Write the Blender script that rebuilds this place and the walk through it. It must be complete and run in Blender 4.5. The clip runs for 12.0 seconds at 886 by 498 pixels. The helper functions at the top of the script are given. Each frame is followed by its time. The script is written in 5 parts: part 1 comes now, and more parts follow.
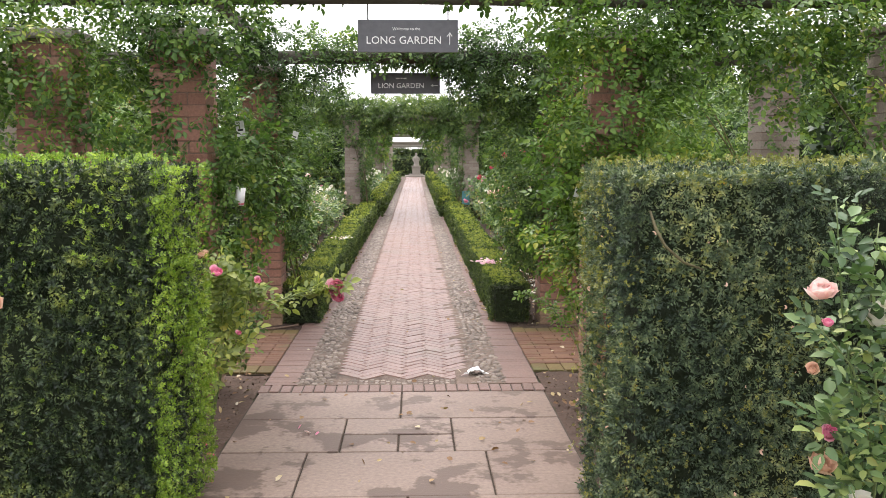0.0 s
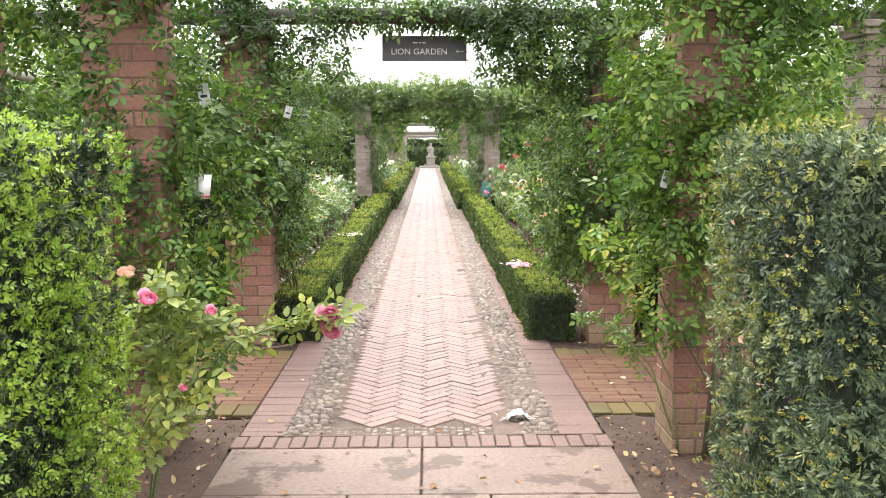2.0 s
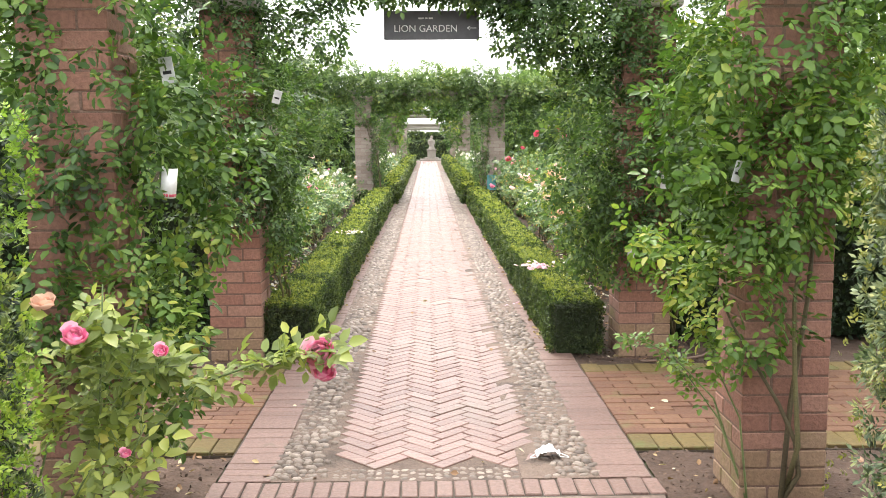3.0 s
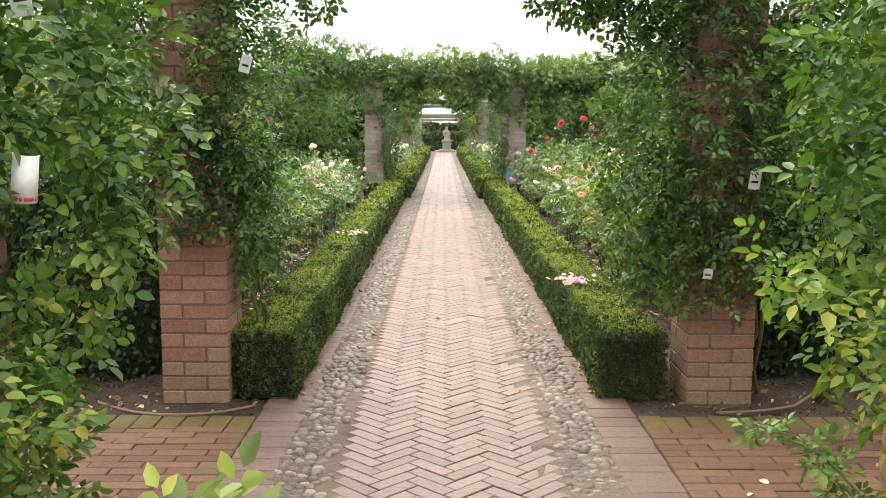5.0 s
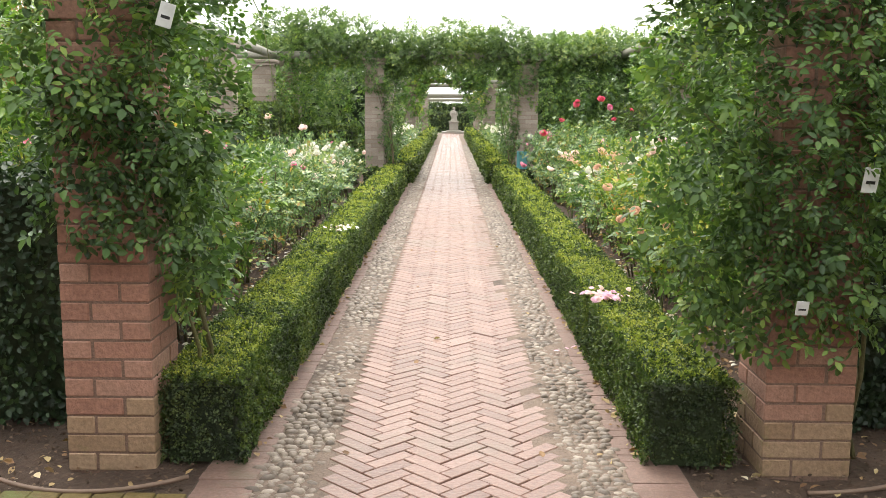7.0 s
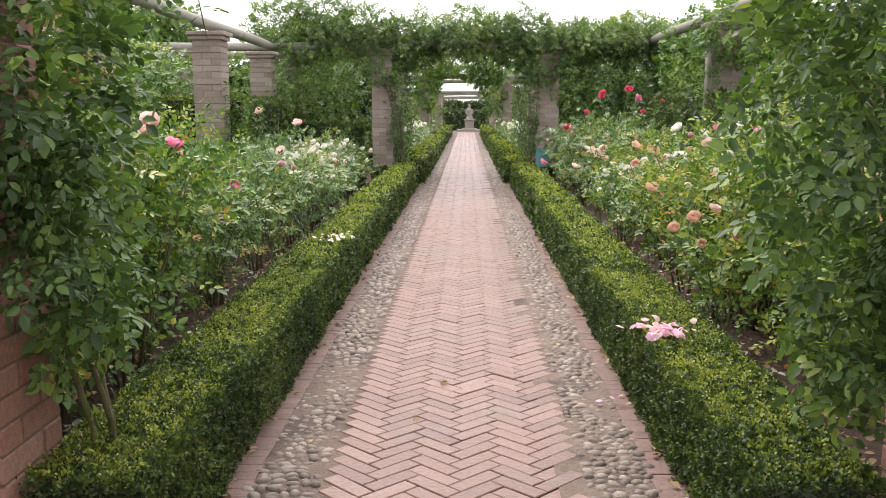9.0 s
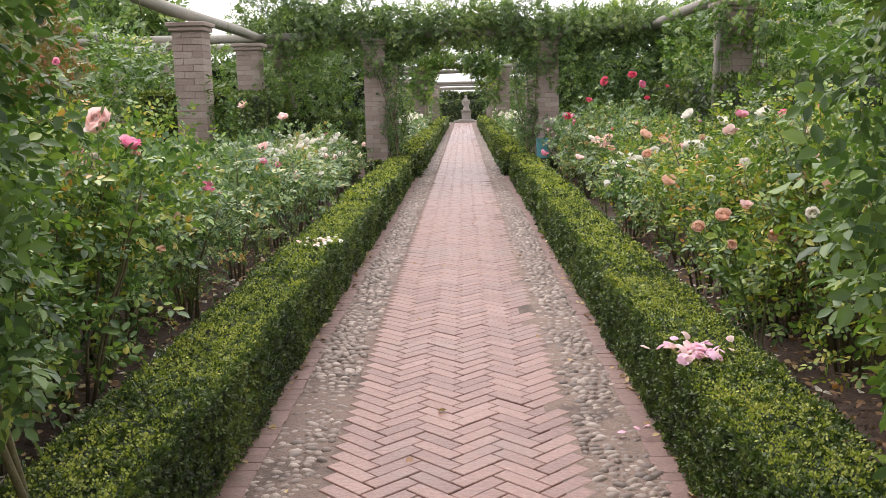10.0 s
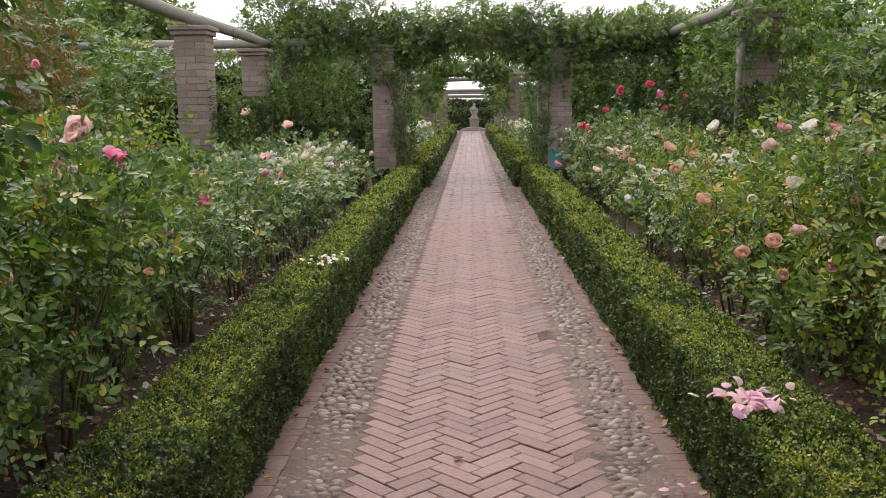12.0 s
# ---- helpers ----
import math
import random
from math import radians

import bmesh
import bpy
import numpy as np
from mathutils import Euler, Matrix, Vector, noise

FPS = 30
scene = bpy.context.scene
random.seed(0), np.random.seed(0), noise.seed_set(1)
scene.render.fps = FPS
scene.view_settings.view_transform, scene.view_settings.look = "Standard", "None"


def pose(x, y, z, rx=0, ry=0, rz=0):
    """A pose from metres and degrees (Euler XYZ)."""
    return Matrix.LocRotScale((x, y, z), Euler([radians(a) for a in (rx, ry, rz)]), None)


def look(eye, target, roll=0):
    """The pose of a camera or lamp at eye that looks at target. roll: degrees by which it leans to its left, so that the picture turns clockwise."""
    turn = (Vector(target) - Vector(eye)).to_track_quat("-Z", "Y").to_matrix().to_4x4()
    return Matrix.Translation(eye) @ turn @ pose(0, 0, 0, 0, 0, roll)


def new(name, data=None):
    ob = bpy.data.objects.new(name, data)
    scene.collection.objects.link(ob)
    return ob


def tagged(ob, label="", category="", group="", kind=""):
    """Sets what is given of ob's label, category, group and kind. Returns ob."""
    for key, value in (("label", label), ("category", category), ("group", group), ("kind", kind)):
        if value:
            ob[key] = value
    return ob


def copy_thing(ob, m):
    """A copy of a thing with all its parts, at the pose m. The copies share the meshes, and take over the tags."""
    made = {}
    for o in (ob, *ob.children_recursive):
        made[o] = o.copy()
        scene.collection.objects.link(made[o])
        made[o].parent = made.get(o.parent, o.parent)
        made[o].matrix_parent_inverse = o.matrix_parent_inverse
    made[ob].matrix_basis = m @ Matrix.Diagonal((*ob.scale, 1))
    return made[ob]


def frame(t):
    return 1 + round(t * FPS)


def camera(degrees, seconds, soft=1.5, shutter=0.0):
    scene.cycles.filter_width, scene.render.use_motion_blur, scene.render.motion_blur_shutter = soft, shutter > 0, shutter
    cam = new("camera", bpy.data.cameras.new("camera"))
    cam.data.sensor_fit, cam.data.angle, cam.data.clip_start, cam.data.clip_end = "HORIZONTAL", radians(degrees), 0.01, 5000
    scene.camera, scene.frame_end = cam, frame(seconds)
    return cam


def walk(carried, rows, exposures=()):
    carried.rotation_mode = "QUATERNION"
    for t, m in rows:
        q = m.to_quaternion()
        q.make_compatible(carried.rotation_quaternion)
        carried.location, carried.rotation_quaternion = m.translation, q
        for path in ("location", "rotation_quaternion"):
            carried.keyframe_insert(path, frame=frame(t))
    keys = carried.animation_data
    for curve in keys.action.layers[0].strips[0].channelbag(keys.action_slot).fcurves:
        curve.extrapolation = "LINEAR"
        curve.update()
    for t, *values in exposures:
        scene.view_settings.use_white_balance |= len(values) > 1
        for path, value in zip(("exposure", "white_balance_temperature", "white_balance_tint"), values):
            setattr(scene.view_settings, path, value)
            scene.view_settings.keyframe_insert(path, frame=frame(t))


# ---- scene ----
cam = camera(51.0, 12.0, 0.8)
PATH = [
    (0, (0.088, 0.081, 1.522), (0.148, 2.069, 1.314), -0.1),
    (0.5, (0.08, 0.392, 1.5), (0.127, 2.38, 1.284), 0.0),
    (1, (0.041, 0.778, 1.504), (0.094, 2.766, 1.287), -0.4),
    (1.5, (0.037, 1.19, 1.461), (0.085, 3.176, 1.237), -0.8),
    (2, (0.034, 1.584, 1.444), (0.065, 3.571, 1.218), -0.1),
    (2.5, (-0.015, 1.997, 1.447), (0.021, 3.983, 1.21), -0.5),
    (3, (-0.02, 2.355, 1.418), (0.01, 4.34, 1.177), -0.4),
    (3.2, (-0.008, 2.492, 1.421), (0.011, 4.477, 1.181), -0.1),
    (4.8, (-0.027, 3.582, 1.372), (-0.021, 5.565, 1.112), -0.5),
    (5, (-0.021, 3.686, 1.37), (-0.021, 5.669, 1.112), 0.1),
    (5.5, (-0.035, 4.0, 1.35), (-0.033, 5.982, 1.083), 0.2),
    (6, (-0.023, 4.296, 1.352), (-0.026, 6.277, 1.076), -0.3),
    (6.5, (0.025, 4.591, 1.361), (0.008, 6.571, 1.079), -0.0),
    (6.7, (0.013, 4.693, 1.366), (0.002, 6.672, 1.074), 0.4),
    (8.3, (0.064, 5.653, 1.296), (0.02, 7.629, 0.99), -0.3),
    (8.5, (0.07, 5.758, 1.292), (0.021, 7.735, 0.991), -0.2),
    (9, (0.051, 6.055, 1.275), (-0.001, 8.031, 0.975), -0.3),
    (9.5, (0.035, 6.313, 1.268), (-0.001, 8.288, 0.957), -1.3),
    (10, (0.056, 6.609, 1.263), (0.005, 8.583, 0.945), -1.4),
    (10.5, (0.035, 6.813, 1.268), (-0.027, 8.786, 0.943), -0.8),
    (11, (-0.008, 6.943, 1.278), (-0.069, 8.917, 0.962), -1.1),
    (11.5, (-0.013, 7.004, 1.275), (-0.08, 8.982, 0.982), -1.3),
    (12, (0.0, 7.02, 1.274), (-0.063, 8.996, 0.972), -0.9),
]
EXPOSURES = [(0.0, 1.1, 6400, 15), (0.5, 1.4, 6400, 15), (1.0, 1.66, 6350, 16), (2.0, 1.72, 6400, 13), (3.2, 1.74, 6450, 11), (5.0, 1.36, 6600, 7), (6.5, 1.48, 6600, 6), (8.5, 1.2, 6500, 13),
             (9.5, 0.95, 6400, 17), (10.5, 0.88, 6400, 19), (11.0, 0.7, 6450, 19), (12.0, 0.44, 6450, 19)]
walk(cam, [(t, look(eye, target, roll)) for t, eye, target, roll in PATH], EXPOSURES)

# ---- light: a bright overcast sky ----
world = bpy.data.worlds.new("overcast_sky")
scene.world = world
world.use_nodes = True
wt = world.node_tree
sky = wt.nodes.new("ShaderNodeTexSky")
sky.sky_type, sky.sun_disc = "NISHITA", False
sky.sun_elevation, sky.sun_rotation = radians(60), radians(-31)
sky.air_density, sky.dust_density, sky.ozone_density = 1.0, 6.0, 1.0
cloud = wt.nodes.new("ShaderNodeMixRGB")
cloud.inputs[0].default_value = 0.88
cloud.inputs[2].default_value = (12.8, 12.7, 12.6, 1)
wt.links.new(sky.outputs[0], cloud.inputs[1])
back = wt.nodes["Background"]
back.inputs[1].default_value = 0.1
wt.links.new(cloud.outputs[0], back.inputs[0])
sun = new("sun", bpy.data.lights.new("sun", "SUN"))
sun.data.energy, sun.data.angle, sun.data.color = 1.5, radians(40), (1.0, 0.96, 0.9)
sun.matrix_world = look((-9, 15, 30), (0, 0, 0))

# ---- materials ----
def material(name):
    m = bpy.data.materials.new(name)
    m.use_nodes = True
    return m, m.node_tree.nodes, m.node_tree.links


def ramp(nodes, stops):
    r = nodes.new("ShaderNodeValToRGB")
    while len(r.color_ramp.elements) < len(stops):
        r.color_ramp.elements.new(0.5)
    for e, (p, c) in zip(r.color_ramp.elements, stops):
        e.position, e.color = p, (*c, 1)
    return r


def noise_tex(nodes, links, scale, detail=4.0, rough=0.6):
    n = nodes.new("ShaderNodeTexNoise")
    n.inputs["Scale"].default_value, n.inputs["Detail"].default_value, n.inputs["Roughness"].default_value = scale, detail, rough
    geo = nodes.new("ShaderNodeNewGeometry")
    links.new(geo.outputs["Position"], n.inputs["Vector"])
    return n


def mixed(nodes, links, mode, fac, a, b):
    m = nodes.new("ShaderNodeMixRGB")
    m.blend_type = mode
    for k, v in ((0, fac), (1, a), (2, b)):
        if hasattr(v, "is_linked"):
            links.new(v, m.inputs[k])
        else:
            m.inputs[k].default_value = v
    return m.outputs[0]


def leaf_material(name, stops, rough=0.45, patch=1.2, through_light=0.25, clump=0.0):
    """Foliage: every leaf takes its own tone, with broad patches of lighter and darker growth."""
    m, nodes, links = material(name)
    bsdf, out = nodes["Principled BSDF"], nodes["Material Output"]
    geo = nodes.new("ShaderNodeNewGeometry")
    r = ramp(nodes, stops)
    n = noise_tex(nodes, links, patch, 3.0)
    mix = nodes.new("ShaderNodeMath")
    mix.operation = "MULTIPLY_ADD"
    mix.inputs[1].default_value = 0.62
    links.new(geo.outputs["Random Per Island"], mix.inputs[0])
    scale = nodes.new("ShaderNodeMapRange")
    scale.inputs[1].default_value, scale.inputs[2].default_value, scale.inputs[3].default_value, scale.inputs[4].default_value = 0.33, 0.67, -0.06, 0.44
    links.new(n.outputs[0], scale.inputs[0])
    links.new(scale.outputs[0], mix.inputs[2])
    tone = mix.outputs[0]
    if clump:
        mix.inputs[1].default_value = 0.24
        c = noise_tex(nodes, links, clump, 2.0)
        spread = nodes.new("ShaderNodeMapRange")
        spread.inputs[1].default_value, spread.inputs[2].default_value, spread.inputs[3].default_value, spread.inputs[4].default_value = 0.36, 0.68, -0.22, 0.5
        links.new(c.outputs[0], spread.inputs[0])
        both = nodes.new("ShaderNodeMath")
        both.operation = "ADD"
        links.new(tone, both.inputs[0])
        links.new(spread.outputs[0], both.inputs[1])
        tone = both.outputs[0]
    links.new(tone, r.inputs[0])
    links.new(r.outputs[0], bsdf.inputs["Base Color"])
    bsdf.inputs["Roughness"].default_value = rough
    bsdf.inputs["Specular IOR Level"].default_value = 0.32
    tr = nodes.new("ShaderNodeBsdfTranslucent")
    links.new(mixed(nodes, links, "MULTIPLY", 1.0, r.outputs[0], (1.3, 1.5, 0.7, 1)), tr.inputs[0])
    ms = nodes.new("ShaderNodeMixShader")
    ms.inputs[0].default_value = through_light
    links.new(bsdf.outputs[0], ms.inputs[1])
    links.new(tr.outputs[0], ms.inputs[2])
    links.new(ms.outputs[0], out.inputs[0])
    return m


def solid_material(name, stops, scale=6.0, rough=0.8, bump=0.3, fine=60.0, per="object", moss=None, spread=0.5, metal=0.0):
    """Mineral, wood or soil: tone by piece and by grain, stains at a broad scale, fine relief."""
    m, nodes, links = material(name)
    bsdf = nodes["Principled BSDF"]
    if per == "object":
        tone = nodes.new("ShaderNodeObjectInfo").outputs["Random"]
    else:
        tone = nodes.new("ShaderNodeNewGeometry").outputs["Random Per Island"]
    broad, grain = noise_tex(nodes, links, scale, 5.0), noise_tex(nodes, links, fine, 4.0)
    add = nodes.new("ShaderNodeMath")
    add.operation = "MULTIPLY_ADD"
    add.inputs[1].default_value = spread
    links.new(tone, add.inputs[0])
    half = nodes.new("ShaderNodeMath")
    half.operation = "MULTIPLY"
    half.inputs[1].default_value = 1.0 - spread
    links.new(broad.outputs[0], half.inputs[0])
    links.new(half.outputs[0], add.inputs[2])
    r = ramp(nodes, stops)
    links.new(add.outputs[0], r.inputs[0])
    g = ramp(nodes, [(0.25, (0.62, 0.62, 0.62)), (0.7, (1.15, 1.15, 1.15))])
    links.new(grain.outputs[0], g.inputs[0])
    colour = mixed(nodes, links, "MULTIPLY", 0.8, r.outputs[0], g.outputs[0])
    if moss:
        n2 = noise_tex(nodes, links, moss[1], 5.0, 0.7)
        k = ramp(nodes, [(moss[2], (0, 0, 0)), (moss[2] + (moss[3] if len(moss) > 3 else 0.12), (1, 1, 1))])
        links.new(n2.outputs[0], k.inputs[0])
        colour = mixed(nodes, links, "MIX", k.outputs[0], colour, (*moss[0], 1))
    links.new(colour, bsdf.inputs["Base Color"])
    bsdf.inputs["Roughness"].default_value, bsdf.inputs["Metallic"].default_value = rough, metal
    b = nodes.new("ShaderNodeBump")
    b.inputs["Strength"].default_value, b.inputs["Distance"].default_value = bump, 0.01
    links.new(grain.outputs[0], b.inputs["Height"])
    links.new(b.outputs[0], bsdf.inputs["Normal"])
    return m


def plain(name, colour, rough=0.5, metal=0.0):
    m, nodes, links = material(name)
    b = nodes["Principled BSDF"]
    n = noise_tex(nodes, links, 25.0, 3.0)
    g = ramp(nodes, [(0.3, tuple(0.85 * c for c in colour)), (0.7, tuple(min(1.0, 1.1 * c) for c in colour))])
    links.new(n.outputs[0], g.inputs[0])
    links.new(g.outputs[0], b.inputs["Base Color"])
    b.inputs["Roughness"].default_value, b.inputs["Metallic"].default_value = rough, metal
    return m


YEW = leaf_material("yew_needles", [(0.0, (0.012, 0.022, 0.013)), (0.4, (0.04, 0.064, 0.03)), (0.7, (0.14, 0.188, 0.066)), (1.0, (0.32, 0.36, 0.085))], 0.4, 2.6, 0.14, 24.0)
YEW_BLUE = leaf_material("dark_yew_needles", [(0.0, (0.022, 0.038, 0.024)), (0.4, (0.09, 0.13, 0.07)), (0.72, (0.225, 0.265, 0.125)), (1.0, (0.42, 0.41, 0.15))], 0.5, 1.6, 0.15, 20.0)
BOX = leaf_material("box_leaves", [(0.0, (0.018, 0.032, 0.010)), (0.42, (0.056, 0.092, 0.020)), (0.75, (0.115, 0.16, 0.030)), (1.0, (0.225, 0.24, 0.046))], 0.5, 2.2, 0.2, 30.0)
CLIMB_DARK = leaf_material("dark_climber_leaves", [(0.0, (0.020, 0.040, 0.016)), (0.45, (0.068, 0.124, 0.040)), (0.8, (0.145, 0.232, 0.062)), (1.0, (0.31, 0.39, 0.088))], 0.38, 1.5, 0.25)
CLIMB_MID = leaf_material("climber_leaves", [(0.0, (0.022, 0.048, 0.015)), (0.4, (0.068, 0.132, 0.032)), (0.75, (0.142, 0.228, 0.046)), (0.95, (0.3, 0.34, 0.07)), (1.0, (0.42, 0.36, 0.08))], 0.38, 1.5, 0.27)
CLIMB_LIGHT = leaf_material("light_climber_leaves", [(0.0, (0.034, 0.072, 0.018)), (0.45, (0.092, 0.17, 0.034)), (0.8, (0.178, 0.272, 0.05)), (0.95, (0.34, 0.355, 0.07))], 0.36, 1.5, 0.3)
ROSE_LEAF = leaf_material("rose_leaves", [(0.0, (0.028, 0.055, 0.026)), (0.4, (0.09, 0.155, 0.066)), (0.66, (0.19, 0.275, 0.105)), (0.82, (0.34, 0.38, 0.13)), (0.97, (0.46, 0.25, 0.09))], 0.38, 2.0, 0.2)
ROSE_FRESH = leaf_material("fresh_rose_leaves", [(0.0, (0.026, 0.055, 0.018)), (0.4, (0.09, 0.158, 0.036)), (0.66, (0.21, 0.285, 0.052)), (0.82, (0.36, 0.36, 0.062)), (0.97, (0.45, 0.21, 0.066))], 0.36, 2.0, 0.26)
ROSE_DEEP = leaf_material("deep_green_rose_leaves", [(0.0, (0.024, 0.055, 0.021)), (0.45, (0.092, 0.168, 0.048)), (0.72, (0.2, 0.295, 0.066)), (0.86, (0.38, 0.39, 0.075)), (1.0, (0.5, 0.24, 0.07))], 0.32, 2.2, 0.24)
ROSE_FRONT = leaf_material("pale_rose_leaves", [(0.0, (0.104, 0.139, 0.054)), (0.5, (0.227, 0.277, 0.087)), (0.85, (0.384, 0.416, 0.110)), (1.0, (0.594, 0.504, 0.131))], 0.4, 2.0, 0.3)
FAR_LEAF = leaf_material("far_leaves", [(0.0, (0.03, 0.056, 0.022)), (0.45, (0.095, 0.158, 0.048)), (0.8, (0.17, 0.24, 0.067)), (1.0, (0.31, 0.355, 0.097))], 0.45, 0.9, 0.28)
# Greyed and lightened: distance haze and light from behind are put into the colour.
HAZY_LEAF = leaf_material("hazed_pergola_leaves", [(0.0, (0.042, 0.068, 0.030)), (0.45, (0.105, 0.16, 0.062)), (0.8, (0.185, 0.25, 0.085)), (1.0, (0.32, 0.355, 0.11))], 0.5, 1.4, 0.36)
RED_LEAF = leaf_material("reddish_climber_leaves", [(0.0, (0.05, 0.07, 0.03)), (0.5, (0.13, 0.13, 0.04)), (0.8, (0.25, 0.1, 0.05)), (1.0, (0.33, 0.12, 0.07))], 0.45, 0.8, 0.3)
YEW_FRESH = leaf_material("young_yew_shoots", [(0.0, (0.082, 0.144, 0.025)), (0.5, (0.187, 0.299, 0.038)), (1.0, (0.373, 0.465, 0.077))], 0.4, 2.6, 0.25)
YEW_OLD = leaf_material("olive_yew_shoots", [(0.0, (0.083, 0.092, 0.028)), (0.5, (0.175, 0.184, 0.046)), (0.9, (0.294, 0.285, 0.064)), (1.0, (0.368, 0.184, 0.055))], 0.5, 3.0, 0.2)
# Fresh yellow-green, plus light from above painted in; BOX is kept darker for the sides.
BOX_TOP = leaf_material("toplit_fresh_box_tips", [(0.0, (0.110, 0.148, 0.026)), (0.5, (0.220, 0.265, 0.042)), (1.0, (0.390, 0.385, 0.075))], 0.5, 2.2, 0.25)
BOX_MID = leaf_material("green_box_leaves", [(0.0, (0.04, 0.07, 0.014)), (0.45, (0.09, 0.14, 0.022)), (0.8, (0.15, 0.2, 0.034)), (1.0, (0.26, 0.28, 0.05))], 0.55, 2.2, 0.15)
# Old inner leaves, darkened further to paint the shade on the hedge ends.
BOX_OLD_SHADED = leaf_material("shaded_old_box_leaves", [(0.0, (0.012, 0.02, 0.009)), (0.5, (0.036, 0.056, 0.018)), (1.0, (0.1, 0.125, 0.035))], 0.5, 2.2, 0.1, 30.0)
LAUREL = leaf_material("dark_hedge_leaves", [(0.0, (0.010, 0.020, 0.011)), (0.5, (0.024, 0.047, 0.02)), (1.0, (0.068, 0.11, 0.038))], 0.4, 1.5, 0.1)
# Near-black for the hedge core: shade between the leaves, put into colour.
CORE_SHADE = solid_material("hedge_inner_shade", [(0.2, (0.012, 0.02, 0.008)), (0.8, (0.03, 0.045, 0.014))], 12.0, 0.9, 0.6, 90.0)
STEM = solid_material("rose_stems", [(0.2, (0.09, 0.07, 0.04)), (0.8, (0.16, 0.15, 0.06))], 8.0, 0.8, 0.4, 120.0)
GREEN_STEM = solid_material("green_stems", [(0.2, (0.1, 0.16, 0.05)), (0.8, (0.2, 0.24, 0.09))], 8.0, 0.6, 0.2, 120.0)
BARK = solid_material("bark", [(0.2, (0.07, 0.055, 0.04)), (0.8, (0.17, 0.14, 0.1))], 5.0, 0.9, 0.8, 40.0)
LOG = solid_material("weathered_log", [(0.2, (0.19, 0.178, 0.145)), (0.8, (0.32, 0.31, 0.26))], 3.0, 0.85, 0.6, 45.0, moss=((0.15, 0.17, 0.09), 3.0, 0.56))
DARK_LOG = solid_material("dark_weathered_timber", [(0.2, (0.05, 0.045, 0.035)), (0.8, (0.1, 0.09, 0.07))], 3.0, 0.85, 0.6, 45.0)
PAVER = solid_material("herringbone_brick", [(0.1, (0.128, 0.067, 0.052)), (0.4, (0.190, 0.102, 0.078)), (0.7, (0.232, 0.131, 0.102)), (0.95, (0.270, 0.172, 0.138))], 2.4, 0.36, 0.35, 55.0, per="object", moss=((0.172, 0.112, 0.086), 1.1, 0.53), spread=0.5)
PAVER_FAR = solid_material("joined_brick", [(0.1, (0.128, 0.067, 0.052)), (0.4, (0.190, 0.102, 0.078)), (0.7, (0.232, 0.131, 0.102)), (0.95, (0.270, 0.172, 0.138))], 2.4, 0.36, 0.35, 55.0, per="island", moss=((0.172, 0.112, 0.086), 1.1, 0.53), spread=0.5)
KERB_BRICK = solid_material("kerb_brick", [(0.1, (0.138, 0.082, 0.066)), (0.5, (0.186, 0.115, 0.093)), (0.9, (0.226, 0.146, 0.120))], 2.0, 0.6, 0.4, 70.0, moss=((0.115, 0.088, 0.06), 3.0, 0.6), spread=0.35)
SIDE_BRICK = solid_material("side_path_brick", [(0.1, (0.109, 0.050, 0.030)), (0.5, (0.159, 0.076, 0.042)), (0.9, (0.202, 0.109, 0.060))], 2.0, 0.75, 0.35, 70.0, moss=((0.13, 0.11, 0.04), 1.8, 0.56))
MOSSY_BRICK = solid_material("mossy_brick", [(0.1, (0.094, 0.066, 0.023)), (0.5, (0.130, 0.091, 0.028)), (0.9, (0.167, 0.119, 0.038))], 2.0, 0.8, 0.4, 60.0, moss=((0.1, 0.11, 0.03), 3.0, 0.52))
PIER_BRICK = solid_material("pier_brick", [(0.1, (0.225, 0.108, 0.077)), (0.5, (0.295, 0.148, 0.106)), (0.9, (0.345, 0.2, 0.15))], 2.5, 0.8, 0.5, 60.0, spread=0.6, moss=((0.2, 0.125, 0.09), 5.0, 0.6))
PIER_PALE = solid_material("pale_pier_brick", [(0.1, (0.235, 0.148, 0.09)), (0.5, (0.295, 0.195, 0.124)), (0.9, (0.345, 0.235, 0.155))], 2.5, 0.85, 0.4, 60.0, moss=((0.2, 0.165, 0.07), 4.0, 0.54))
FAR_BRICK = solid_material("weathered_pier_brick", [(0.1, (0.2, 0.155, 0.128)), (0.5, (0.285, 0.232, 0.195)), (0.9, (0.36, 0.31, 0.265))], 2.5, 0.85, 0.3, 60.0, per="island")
MORTAR = solid_material("mortar", [(0.2, (0.16, 0.1, 0.075)), (0.8, (0.235, 0.155, 0.12))], 6.0, 0.95, 0.5, 110.0)
COBBLE_BED = solid_material("cobble_mortar", [(0.2, (0.13, 0.092, 0.071)), (0.5, (0.188, 0.136, 0.106)), (0.8, (0.25, 0.186, 0.147))], 14.0, 0.9, 1.0, 90.0, moss=((0.066, 0.05, 0.039), 2.1, 0.52))
JOINT = solid_material("dirty_joint", [(0.2, (0.03, 0.024, 0.018)), (0.8, (0.085, 0.066, 0.048))], 5.0, 0.95, 0.5, 110.0)
SAND_JOINT = solid_material("sandy_joint", [(0.2, (0.05, 0.04, 0.03)), (0.8, (0.125, 0.1, 0.078))], 2.5, 0.95, 0.5, 110.0)
PEBBLE = solid_material("pebble", [(0.05, (0.1, 0.078, 0.062)), (0.4, (0.178, 0.138, 0.11)), (0.7, (0.232, 0.187, 0.15)), (0.97, (0.37, 0.31, 0.255))], 6.0, 0.58, 0.15, 120.0, spread=0.8)
